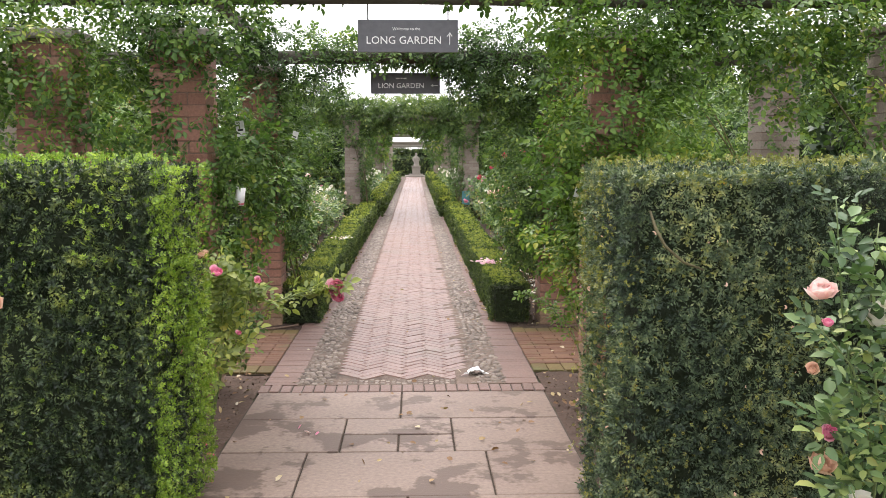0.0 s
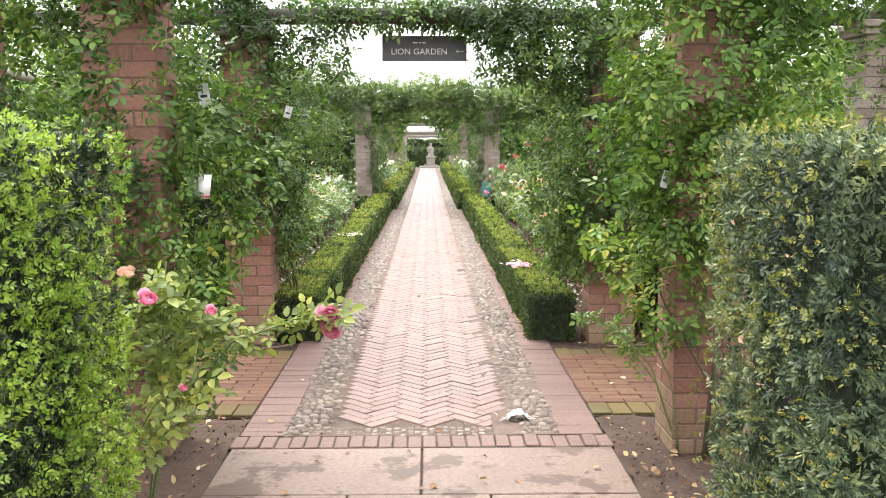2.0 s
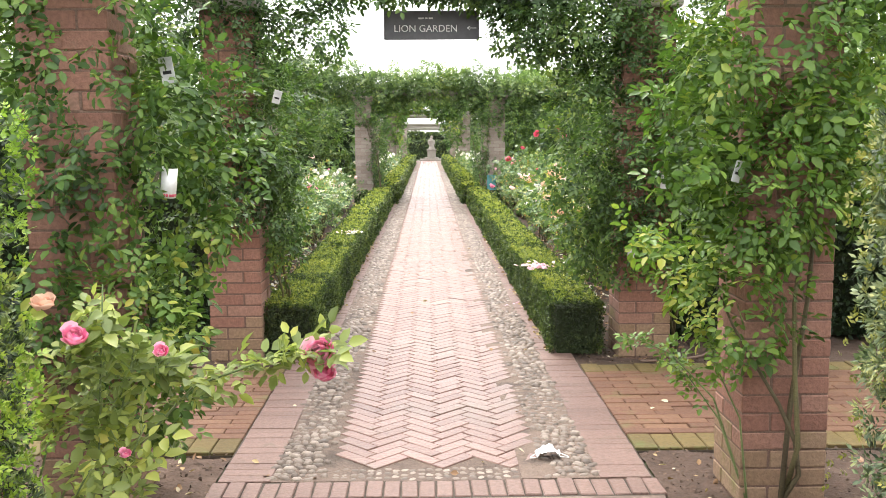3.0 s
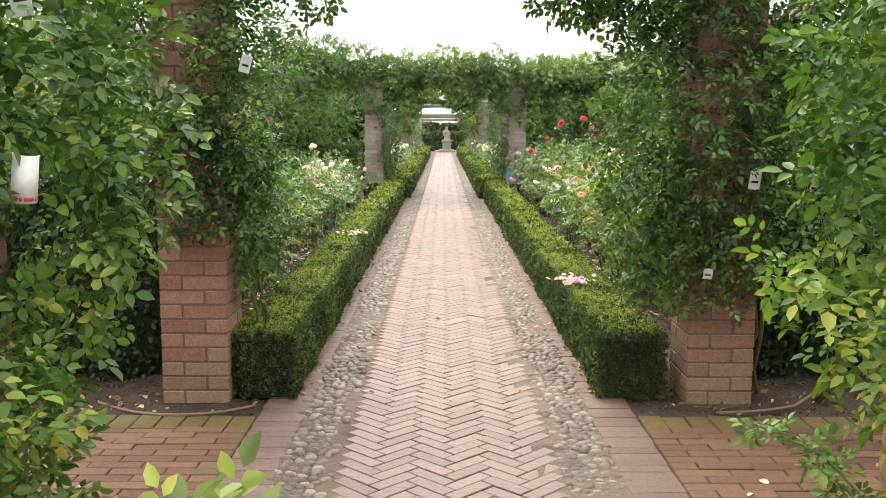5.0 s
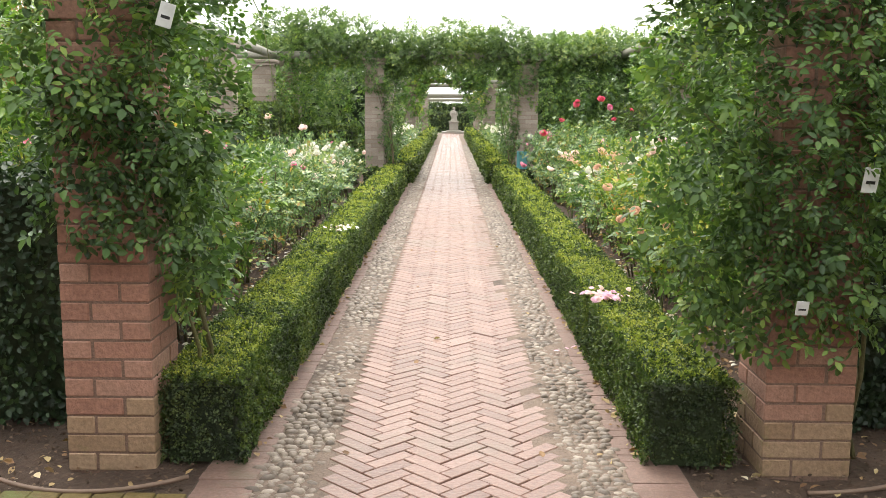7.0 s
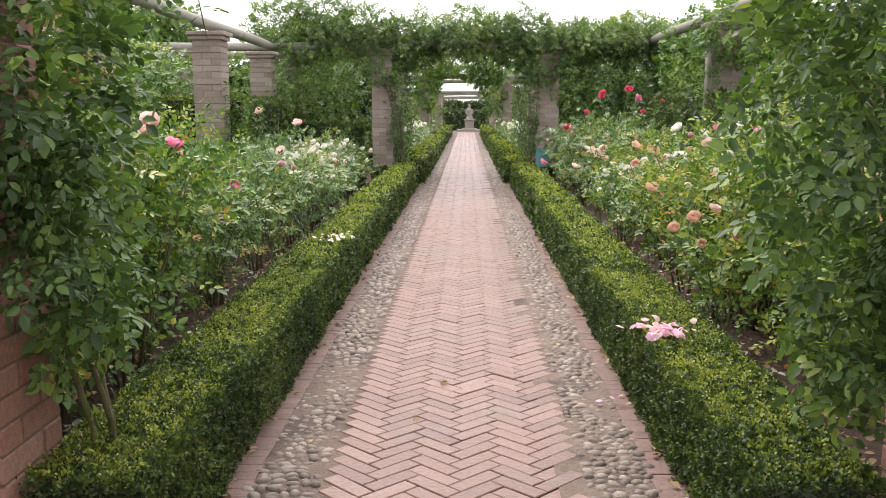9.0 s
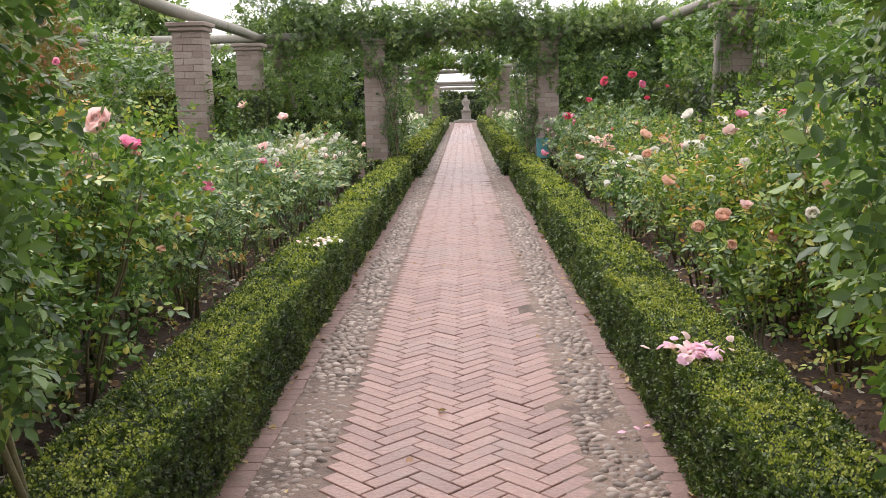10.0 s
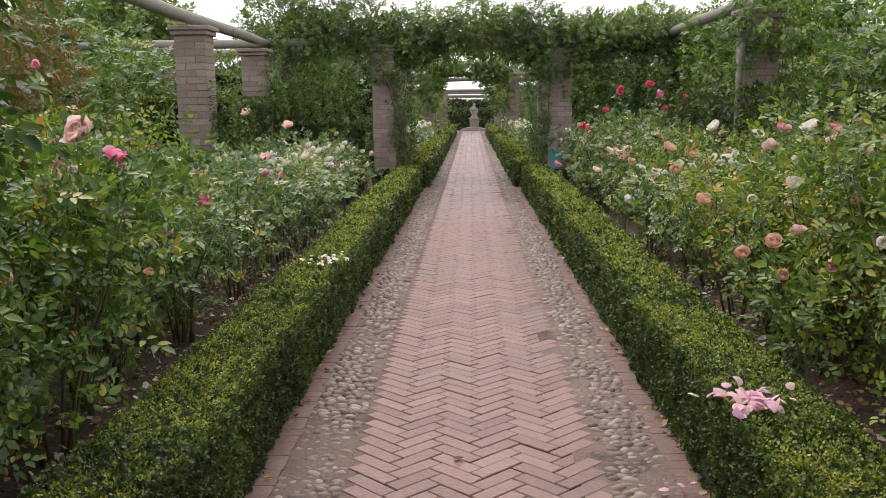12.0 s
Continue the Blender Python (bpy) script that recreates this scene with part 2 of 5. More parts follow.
PEBBLE_FAR = solid_material("joined_pebble", [(0.05, (0.1, 0.078, 0.062)), (0.4, (0.178, 0.138, 0.11)), (0.7, (0.232, 0.187, 0.15)), (0.97, (0.37, 0.31, 0.255))], 6.0, 0.58, 0.15, 120.0, per="island", spread=0.8)
SLAB = solid_material("sandstone_slab", [(0.25, (0.172, 0.122, 0.097)), (0.5, (0.232, 0.168, 0.133)), (0.8, (0.27, 0.2, 0.16))], 1.6, 0.6, 0.2, 45.0, moss=((0.112, 0.074, 0.056), 1.9, 0.515, 0.04), spread=0.25)
SOIL = solid_material("bed_soil", [(0.2, (0.034, 0.02, 0.014)), (0.5, (0.07, 0.043, 0.03)), (0.8, (0.13, 0.084, 0.06))], 9.0, 0.95, 1.0, 45.0)
GRASS = solid_material("rough_ground", [(0.2, (0.05, 0.07, 0.025)), (0.8, (0.1, 0.13, 0.04))], 1.0, 0.95, 0.8, 30.0)
STONE = solid_material("weathered_stone", [(0.2, (0.27, 0.245, 0.215)), (0.8, (0.41, 0.375, 0.33))], 2.0, 0.85, 0.4, 40.0)
SIGN = plain("slate_grey_paint", (0.085, 0.085, 0.095), 0.45)
WHITE = plain("white_paint", (0.75, 0.75, 0.74), 0.6)
TAG = plain("pale_plastic_tag", (0.5, 0.51, 0.5), 0.5)
TEAL = plain("faded_teal_paint", (0.08, 0.25, 0.27), 0.5)
IRON = plain("dark_iron", (0.03, 0.03, 0.03), 0.5, 0.6)
HOSE = plain("brown_hose", (0.17, 0.11, 0.08), 0.6)


def petal_material(name, a, b):
    m, nodes, links = material(name)
    bsdf, out = nodes["Principled BSDF"], nodes["Material Output"]
    geo = nodes.new("ShaderNodeNewGeometry")
    r = ramp(nodes, [(0.0, a), (1.0, b)])
    links.new(geo.outputs["Random Per Island"], r.inputs[0])
    links.new(r.outputs[0], bsdf.inputs["Base Color"])
    bsdf.inputs["Roughness"].default_value = 0.6
    tr = nodes.new("ShaderNodeBsdfTranslucent")
    links.new(r.outputs[0], tr.inputs[0])
    ms = nodes.new("ShaderNodeMixShader")
    ms.inputs[0].default_value = 0.45
    links.new(bsdf.outputs[0], ms.inputs[1])
    links.new(tr.outputs[0], ms.inputs[2])
    links.new(ms.outputs[0], out.inputs[0])
    return m


PETALS = {
    "pink": petal_material("pink_petals", (0.76, 0.13, 0.32), (0.92, 0.52, 0.64)),
    "pale": petal_material("pale_pink_petals", (0.84, 0.52, 0.5), (0.92, 0.76, 0.71)),
    "white": petal_material("cream_petals", (0.76, 0.72, 0.6), (0.88, 0.86, 0.8)),
    "red": petal_material("red_petals", (0.58, 0.05, 0.1), (0.76, 0.14, 0.22)),
    "lilac": petal_material("lilac_pink_petals", (0.78, 0.4, 0.56), (0.86, 0.6, 0.7)),
    "peach": petal_material("peach_petals", (0.62, 0.36, 0.25), (0.82, 0.58, 0.44)),
}

# ---- geometry helpers ----
rng = np.random.default_rng(7)


def mesh_np(name, verts, faces, mat):
    """A mesh from an array of vertices and an array of faces that all have the same number of corners."""
    me = bpy.data.meshes.new(name)
    k = faces.shape[1]
    me.vertices.add(len(verts))
    me.vertices.foreach_set("co", np.ascontiguousarray(verts, dtype=np.float32).ravel())
    me.loops.add(faces.size)
    me.loops.foreach_set("vertex_index", np.ascontiguousarray(faces, dtype=np.int32).ravel())
    me.polygons.add(len(faces))
    me.polygons.foreach_set("loop_start", np.arange(0, faces.size, k, dtype=np.int32))
    me.update(calc_edges=True)
    me.validate()
    me.materials.append(mat)
    return me


def unit(v):
    return v / np.maximum(np.linalg.norm(v, axis=-1, keepdims=True), 1e-9)


def thing(name, label, category, group="", kind="", at=(0, 0, 0)):
    ob = new(name)
    ob.empty_display_size = 0.1
    ob.location = at
    return tagged(ob, label, category, group, kind)


def child(name, me, parent, label=""):
    """Links mesh data as a part; its coordinates are the parent's own."""
    ob = new(name, me)
    ob.parent = parent
    return tagged(ob, label)


def part(name, bm, mat, parent, label="", smooth=False):
    me = bpy.data.meshes.new(name)
    bm.to_mesh(me)
    bm.free()
    me.materials.append(mat)
    if smooth:
        for p in me.polygons:
            p.use_smooth = True
    return child(name, me, parent, label)


def box_bm(lo, hi, bevel=0.0, bm=None):
    bm = bm or bmesh.new()
    c = [(a + b) / 2 for a, b in zip(lo, hi)]
    m = Matrix.LocRotScale(c, None, [b - a for a, b in zip(lo, hi)])
    made = bmesh.ops.create_cube(bm, size=1, matrix=m)["verts"]
    if bevel:
        edges = list({e for v in made for e in v.link_edges})
        bmesh.ops.bevel(bm, geom=edges, offset=bevel, segments=1, affect="EDGES")
    return bm


def tube_bm(points, radii, sides=7, bm=None):
    """A round, tapered stem along points."""
    bm = bm or bmesh.new()
    rings = []
    pts = [Vector(p) for p in points]
    for n, p in enumerate(pts):
        d = (pts[min(n + 1, len(pts) - 1)] - pts[max(n - 1, 0)]).normalized()
        side = d.orthogonal().normalized()
        if rings:
            side = (last - d * last.dot(d)).normalized()
        last = side
        up = d.cross(side)
        rings.append([bm.verts.new(p + radii[n] * (math.cos(a) * side + math.sin(a) * up)) for a in (2 * math.pi * k / sides for k in range(sides))])
    for a, b in zip(rings, rings[1:]):
        for k in range(sides):
            bm.faces.new((a[k], a[(k + 1) % sides], b[(k + 1) % sides], b[k]))
    bm.faces.new(rings[0][::-1])
    bm.faces.new(rings[-1])
    return bm


def one_leaf(width, fold, at=(0, 0, 0), turn=0.0, size=1.0):
    """Six corners of a folded oval leaf along +y."""
    v = np.array([(0, 0, 0), (width * 0.5, 0.3, fold), (width * 0.42, 0.68, fold), (0, 1, -0.05), (-width * 0.42, 0.68, fold), (-width * 0.5, 0.3, fold)]) * size
    c, s = math.cos(turn), math.sin(turn)
    v[:, :2] = v[:, :2] @ np.array([[c, s], [-s, c]])
    return v + at


LEAF_FACES = np.array([(0, 1, 2, 3), (0, 3, 4, 5)])


def joined(leafs):
    v = np.concatenate(leafs)
    f = np.concatenate([LEAF_FACES + 6 * n for n in range(len(leafs))])
    return v, f


SINGLE = joined([one_leaf(0.62, 0.08)])
COMPOUND = joined([one_leaf(0.56, 0.09, (0, 0.62, 0), 0.0, 0.4), one_leaf(0.54, 0.09, (0.03, 0.48, 0.01), -1.05, 0.34), one_leaf(0.54, 0.09, (-0.03, 0.48, -0.01), 0.95, 0.34), one_leaf(0.52, 0.08, (0.03, 0.18, 0), -1.25, 0.28), one_leaf(0.52, 0.08, (-0.03, 0.18, 0.01), 1.15, 0.28)])


def diamonds(rows):
    v, f = [], []
    for n, (x, y, z, dx, dy, dz, w) in enumerate(rows):
        d = np.array((dx, dy, dz), float)
        side = unit(np.cross(d, (0.1, 0.2, 1.0))) * w
        p = np.array((x, y, z), float)
        v += [p, p + 0.45 * d + side, p + d, p + 0.45 * d - side]
        f.append([4 * n, 4 * n + 1, 4 * n + 2, 4 * n + 3])
    return np.array(v), np.array(f)


BOX_LEAF = diamonds([(0, 0, 0, 0, 1, 0.05, 0.4)])
YEW_NEEDLE = diamonds([(0, 0, 0, 0, 1, 0.04, 0.2)])
YEW_SPRIG = diamonds([(0, 0.12 * k, 0.02 * k, s * 0.38, 0.34, 0.08, 0.13) for k in (0, 3) for s in (-1, 1)] + [(0, 0.45, 0.06, 0, 0.42, 0.06, 0.11)])
BOX_SPRIG = diamonds([(0, 0.1, 0, 0.5, 0.4, 0.1, 0.2), (0, 0.1, 0, -0.5, 0.4, 0.1, 0.2), (0, 0.25, 0.05, 0.1, 0.65, 0.25, 0.2)])
TRIO = diamonds([(0, 0.0, 0, 0.35, 0.35, 0.03, 0.13), (0, 0.0, 0, -0.35, 0.35, 0.03, 0.13), (0, 0.35, 0.0, 0.4, 0.3, 0.05, 0.13), (0, 0.35, 0.0, -0.4, 0.3, 0.05, 0.13), (0, 0.5, 0, 0, 0.5, 0.0, 0.14)])
PAIR = diamonds([(0, 0, 0, 0.3, 0.9, 0.1, 0.26), (0, 0, 0, -0.55, 0.6, 0.0, 0.26)])


def scatter(name, P, D, N, S, mat, parent, shape, label=""):
    """Leaves at P along D, facing N, S metres long, as one mesh."""
    tv, tf = shape
    D = unit(D)
    X = unit(np.cross(D, N))
    Z = np.cross(X, D)
    S = np.broadcast_to(np.asarray(S, float).reshape(-1, 1, 1), (len(P), 1, 1))
    V = P[:, None] + S * (tv[None, :, 0:1] * X[:, None] + tv[None, :, 1:2] * D[:, None] + tv[None, :, 2:3] * Z[:, None])
    F = tf[None] + (np.arange(len(P)) * len(tv))[:, None, None]
    return child(name, mesh_np(name, V.reshape(-1, 3), F.reshape(-1, tf.shape[1]), mat), parent, label)


def waves(P, scale, seed):
    """Smooth random values over places, about -1 to 1."""
    r = np.random.default_rng(seed)
    out = 0
    for k in range(5):
        w, ph = r.normal(size=3) * scale * (1 + 0.6 * k), r.uniform(0, 6.28)
        out = out + np.sin(P @ w + ph) / (1 + 0.5 * k)
    return out / 2.2


def box_surface(lo, hi, per_m2, skip=(), r=rng):
    """Random places and outward normals on a box's faces; skip names faces as -x, +z and so on."""
    lo, hi = np.array(lo, float), np.array(hi, float)
    P, N = [], []
    for ax in range(3):
        for sgn in (-1, 1):
            if ("-" if sgn < 0 else "+") + "xyz"[ax] in skip:
                continue
            o = [k for k in range(3) if k != ax]
            n = int(per_m2 * (hi - lo)[o[0]] * (hi - lo)[o[1]])
            p = r.uniform(lo, hi, (n, 3))
            p[:, ax] = hi[ax] if sgn > 0 else lo[ax]
            nn = np.zeros((n, 3))
            nn[:, ax] = sgn
            P.append(p)
            N.append(nn)
    return np.concatenate(P), np.concatenate(N)


def tufts(P, N, per, spread, r, lift, sag=0.0):
    """Gathers leaves into short shoots: each place becomes a tuft of leaves that point away from its heart."""
    C, M = np.repeat(P, per, 0), np.repeat(N, per, 0)
    tone = np.repeat(r.normal(size=P.shape), per, 0)
    off = r.normal(size=C.shape)
    off = off - M * (off * M).sum(1, keepdims=True)
    out = r.uniform(-0.9, 1.0, len(C))[:, None]
    Q = C + spread * (0.55 * off + 0.8 * M * out)
    D = unit(0.8 * off + 0.35 * tone + (lift + 0.4 * out) * M + np.array((0, 0, 0.2 - sag)))
    return Q, D, unit(M + np.array((0, 0, 0.35)) + 0.45 * r.normal(size=C.shape))


def hedge(name, label, lo, hi, mat, shape, per_m2, size, skip=("-z",), rough=0.03, seed=1, category="hedge", group="", core_inset=0.035, lift=0.55, tuft=None):
    """A clipped hedge: a solid near-black core that stands for the shade among its twigs, and a skin of sprigs,
    slightly uneven.
    """
    r = np.random.default_rng(seed)
    c = ((lo[0] + hi[0]) / 2, (lo[1] + hi[1]) / 2, lo[2])
    ob = thing(name, label, category, group, at=c)
    lo, hi = np.array(lo) - c, np.array(hi) - c
    # Solid box that blocks light and shows as dark gaps; no twigs are modelled.
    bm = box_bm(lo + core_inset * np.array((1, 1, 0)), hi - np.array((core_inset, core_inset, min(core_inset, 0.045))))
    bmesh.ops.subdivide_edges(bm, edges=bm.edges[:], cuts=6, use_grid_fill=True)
    part("twig_core", bm, CORE_SHADE, ob)
    P, N = box_surface(lo, hi, per_m2, skip, r)
    W = P + np.array(c)
    P = P + N * (rough * waves(W, 5.0, seed) + r.normal(0, rough * 0.45, len(P)))[:, None]
    if tuft:
        P = P - N * (0.012 * np.maximum(0, waves(W, 24.0, seed + 7)) + 0.008 + tuft[1] * r.uniform(*tuft[3:5], len(P)) if len(tuft) > 3 else 0.012 * np.maximum(0, waves(W, 24.0, seed + 7)) + 0.008 + tuft[1] * r.uniform(-0.3, 0.7, len(P)))[:, None]
        Q, D, FN = tufts(P, N, tuft[0], tuft[1], r, lift, tuft[2])
        scatter("foliage", Q, D, FN, size * r.uniform(0.65, 1.25, len(Q)), mat, ob, shape)
        return ob
    T = r.normal(size=P.shape)
    D = unit(unit(T - N * (T * N).sum(1, keepdims=True)) + lift * N + np.array((0, 0, 0.25)))
    FN = unit(N + 0.38 * r.normal(size=P.shape))
    scatter("foliage", P, D, FN, size * r.uniform(0.7, 1.3, len(P)), mat, ob, shape)
    return ob


def in_blobs(blobs, count, r, shell=0.45):
    """Places in soft ellipsoids (x, y, z, rx, ry, rz), mostly near their skins, and the way outward."""
    B = np.array(blobs, float)
    vol = (B[:, 3] * B[:, 4] + B[:, 4] * B[:, 5] + B[:, 3] * B[:, 5])
    pick = r.choice(len(B), count, p=vol / vol.sum())
    d = unit(r.normal(size=(count, 3)))
    rad = 1 - shell * r.random(count) ** 1.5
    rad = rad * (1 + 0.16 * waves(d * 2 + B[pick, :3], 2.2, 5))
    return B[pick, :3] + B[pick, 3:] * d * rad[:, None], d


def foliage_mass(name, parent, blobs, count, size, mat, shape, seed, droop=0.35, label="", shell=0.45):
    r = np.random.default_rng(seed)
    P, d = in_blobs(blobs, count, r, shell)
    D = unit(d * 0.7 + r.normal(size=P.shape) * 0.7 - np.array((0, 0, droop)))
    N = unit(d * 0.5 + np.array((0, 0, 0.8)) + 0.5 * r.normal(size=P.shape))
    return scatter(name, P, D, N, size * r.uniform(0.65, 1.25, len(P)), mat, parent, shape, label)

# ---- ground, beds, paving base ----
ground = tagged(new("ground", bpy.data.meshes.new("ground")), "dark earth and rough grass between the beds", "ground", kind="structure")
gm = bmesh.new()
bmesh.ops.create_grid(gm, x_segments=2, y_segments=2, size=900, matrix=Matrix.Translation((0, 0, -0.06)))
gm.to_mesh(ground.data)
gm.free()
ground.data.materials.append(GRASS)


def soil_sheet(name, label, x0, x1, y0, y1, seed):
    """A lumpy bed of soil."""
    nx, ny = max(2, int((x1 - x0) / 0.06)), max(2, int((y1 - y0) / 0.06))
    X, Y = np.meshgrid(np.linspace(x0, x1, nx), np.linspace(y0, y1, ny))
    P = np.stack([X.ravel(), Y.ravel(), 0 * X.ravel()], 1)
    P[:, 2] = -0.012 + 0.012 * waves(P, 6, seed) + 0.01 * waves(P, 25, seed + 1)
    i = (np.arange(ny - 1)[:, None] * nx + np.arange(nx - 1)).ravel()
    ob = new(name, mesh_np(name, P, np.stack([i, i + 1, i + nx + 1, i + nx], 1), SOIL))
    return tagged(ob, label, "soil", kind="structure")


soil_sheet("bed_soil", "dark mulched soil beside the sandstone paving", -5, -0.92, 2.5, 6.43, 1)
soil_sheet("bed_soil", "dark mulched soil beside the sandstone paving", 0.92, 5, 2.5, 6.4, 2)
soil_sheet("bed_soil", "dark mulched soil of the rose bed with fallen petals", -4, -0.9, 7.98, 21.4, 3)
soil_sheet("bed_soil", "dark mulched soil of the rose bed with fallen petals", 0.9, 4, 7.96, 21.4, 4)
for sx in (-1, 1):
    bm = bmesh.new()
    x0, x1 = sorted((sx * 0.9, sx * 4))
    for y0, y1 in ((21.4, 70.0),):
        box_bm((x0, y0, -0.05), (x1, y1, -0.01), 0, bm)
    me = bpy.data.meshes.new("bed_soil")
    bm.to_mesh(me)
    bm.free()
    me.materials.append(SOIL)
    tagged(new("bed_soil", me), "dark soil of the far rose beds", "soil", kind="structure")

path = thing("path", "brick herringbone garden path edged with cobbles and brick kerbs", "path", kind="structure")
part("mortar_bed", box_bm((-0.91, 5.88, -0.08), (0.91, 57.5, -0.003)), SAND_JOINT, path)
part("cobble_mortar", box_bm((-0.69, 6.07, -0.016), (-0.36, 57.5, 0.0)), COBBLE_BED, path)
for x0, x1 in ((-0.898, -0.688), (0.688, 0.898)):
    part("kerb_bed", box_bm((x0, 6.07, -0.03), (x1, 57.4, 0.0025)), KERB_BRICK, path)
part("start_mortar", box_bm((-0.36, 6.07, -0.016), (0.36, 6.5, -0.002)), COBBLE_BED, path)
part("cobble_mortar", box_bm((0.36, 6.07, -0.016), (0.69, 57.5, 0.003)), COBBLE_BED, path)
side_path = thing("side_path", "orange brick side path crossing under the pergola, mossy at its edges", "path", kind="structure")
for x0, x1 in ((-6, -0.91), (0.91, 6)):
    part("mortar_bed", box_bm((x0, 6.42, -0.08), (x1, 7.98, -0.008)), SAND_JOINT, side_path)
paving = thing("pavement", "buff sandstone slabs in uneven courses, stained by damp", "paving", kind="structure")
part("joint_bed", box_bm((-0.92, -6, -0.08), (0.92, 5.88, -0.012)), JOINT, paving)

# ---- sandstone slabs ----
def slab(x0, x1, y0, y1):
    bm = box_bm((x0 + 0.0045, y0 + 0.0045, -0.05), (x1 - 0.0045, y1 - 0.0045, 0.0 + random.uniform(-0.002, 0.003)), 0.004)
    part("slab", bm, SLAB, paving)


SLAB_ROWS = [(5.29, 5.88, (-0.91, 0.0, 0.91)), (4.08, 4.70, (-0.91, -0.465, 0.445, 0.91)), (3.5, 4.08, (-0.91, 0.05, 0.91)), (2.9, 3.5, (-0.91, -0.3, 0.4, 0.91)),
             (2.2, 2.9, (-0.91, 0.1, 0.91)), (1.5, 2.2, (-0.91, -0.35, 0.35, 0.91)), (0.9, 1.5, (-0.91, 0.0, 0.91)), (0.2, 0.9, (-0.91, -0.4, 0.3, 0.91)),
             (-0.5, 0.2, (-0.91, 0.1, 0.91)), (-1.2, -0.5, (-0.91, -0.3, 0.4, 0.91)), (-2, -1.2, (-0.91, 0, 0.91)), (-3, -2, (-0.91, -0.4, 0.3, 0.91)), (-6, -3, (-0.91, 0.91))]
for y0, y1, cuts in SLAB_ROWS:
    for a, b in zip(cuts, cuts[1:]):
        slab(a, b, y0, y1)
for a, b, y0, y1 in ((-0.91, -0.305, 4.70, 5.29), (0.288, 0.91, 4.70, 5.29), (-0.305, 0.288, 4.99, 5.29), (-0.305, -0.005, 4.70, 4.99), (-0.005, 0.288, 4.70, 4.99)):
    slab(a, b, y0, y1)

# ---- brick piers ----
PIER_W, COURSE = 0.33, 0.0725


def brick_mesh(name, size, mat, bevel=0.004):
    bm = box_bm([-s / 2 for s in size], [s / 2 for s in size], bevel)
    me = bpy.data.meshes.new(name)
    bm.to_mesh(me)
    bm.free()
    me.materials.append(mat)
    return me


BRICK_X = brick_mesh("brick", (0.218, 0.105, 0.0668), PIER_BRICK)
BRICK_X_PALE = brick_mesh("brick", (0.218, 0.105, 0.0668), PIER_PALE)


def near_pier(x, y, label):
    """A pier one and a half bricks square; x, y: the middle. Four bricks turn round the core in every course."""
    ob = thing("brick_pier", label, "pier", "pergola piers", at=(x, y, 0))
    part("core", box_bm((-0.1625, -0.1625, -0.05), (0.1625, 0.1625, 2.2)), MORTAR, ob)
    h = PIER_W / 2
    for c in range(30):
        z = 0.03 + c * COURSE
        flip = -1 if c % 2 else 1
        for k in range(4):
            me = BRICK_X_PALE if c < 3 or (c == 3 and k % 2) else BRICK_X
            b = new("brick", me)
            b.parent = ob
            a = k * math.pi / 2
            px, py = flip * (h - 0.1075), -(h - 0.0525)
            b.matrix_local = Matrix.Rotation(a, 4, "Z") @ Matrix.Translation((px, py + random.uniform(-0.002, 0.002), z))
    part("capstone", box_bm((-0.2, -0.2, 2.2), (0.2, 0.2, 2.26), 0.01), STONE, ob)
    return ob


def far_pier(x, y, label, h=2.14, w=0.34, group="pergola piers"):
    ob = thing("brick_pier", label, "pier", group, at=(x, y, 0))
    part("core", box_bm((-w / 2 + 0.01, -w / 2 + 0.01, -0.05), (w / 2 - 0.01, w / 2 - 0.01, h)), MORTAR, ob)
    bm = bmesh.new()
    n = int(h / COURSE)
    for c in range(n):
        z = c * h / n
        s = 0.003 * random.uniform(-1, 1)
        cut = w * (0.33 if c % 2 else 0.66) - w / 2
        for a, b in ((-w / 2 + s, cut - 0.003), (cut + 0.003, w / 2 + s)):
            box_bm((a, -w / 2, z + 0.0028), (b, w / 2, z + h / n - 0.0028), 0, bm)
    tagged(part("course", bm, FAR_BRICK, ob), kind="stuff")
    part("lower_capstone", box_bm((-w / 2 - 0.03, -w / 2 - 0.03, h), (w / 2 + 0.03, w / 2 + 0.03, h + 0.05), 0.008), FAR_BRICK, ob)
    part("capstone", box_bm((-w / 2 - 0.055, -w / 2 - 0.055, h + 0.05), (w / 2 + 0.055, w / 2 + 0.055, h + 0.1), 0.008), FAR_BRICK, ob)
    return ob


near_pier(-1.335, 5.95, "red brick pergola pier half hidden by climbing roses")
near_pier(1.335, 5.95, "red brick pergola pier half hidden by light green climbers")
near_pier(-1.255, 8.37, "red brick pergola pier with pale base, ivy-like climber above")
near_pier(1.36, 8.37, "red brick pergola pier with pale base, dark climber above")
near_pier(-2.14, 5.95, "red brick pergola pier almost hidden by climbers")
for x, y in ((-3.4, 8.37), (3.2, 5.95), (3.3, 8.37)):
    far_pier(x, y, "brick pergola pier behind leaves beside the crossing path", 2.2)
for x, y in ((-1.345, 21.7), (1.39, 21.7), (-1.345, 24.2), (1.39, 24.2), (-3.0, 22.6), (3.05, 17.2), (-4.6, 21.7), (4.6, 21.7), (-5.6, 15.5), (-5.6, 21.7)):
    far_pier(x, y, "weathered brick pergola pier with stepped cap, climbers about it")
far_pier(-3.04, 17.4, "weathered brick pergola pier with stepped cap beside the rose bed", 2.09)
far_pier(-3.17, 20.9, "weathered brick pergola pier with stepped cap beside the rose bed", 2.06)
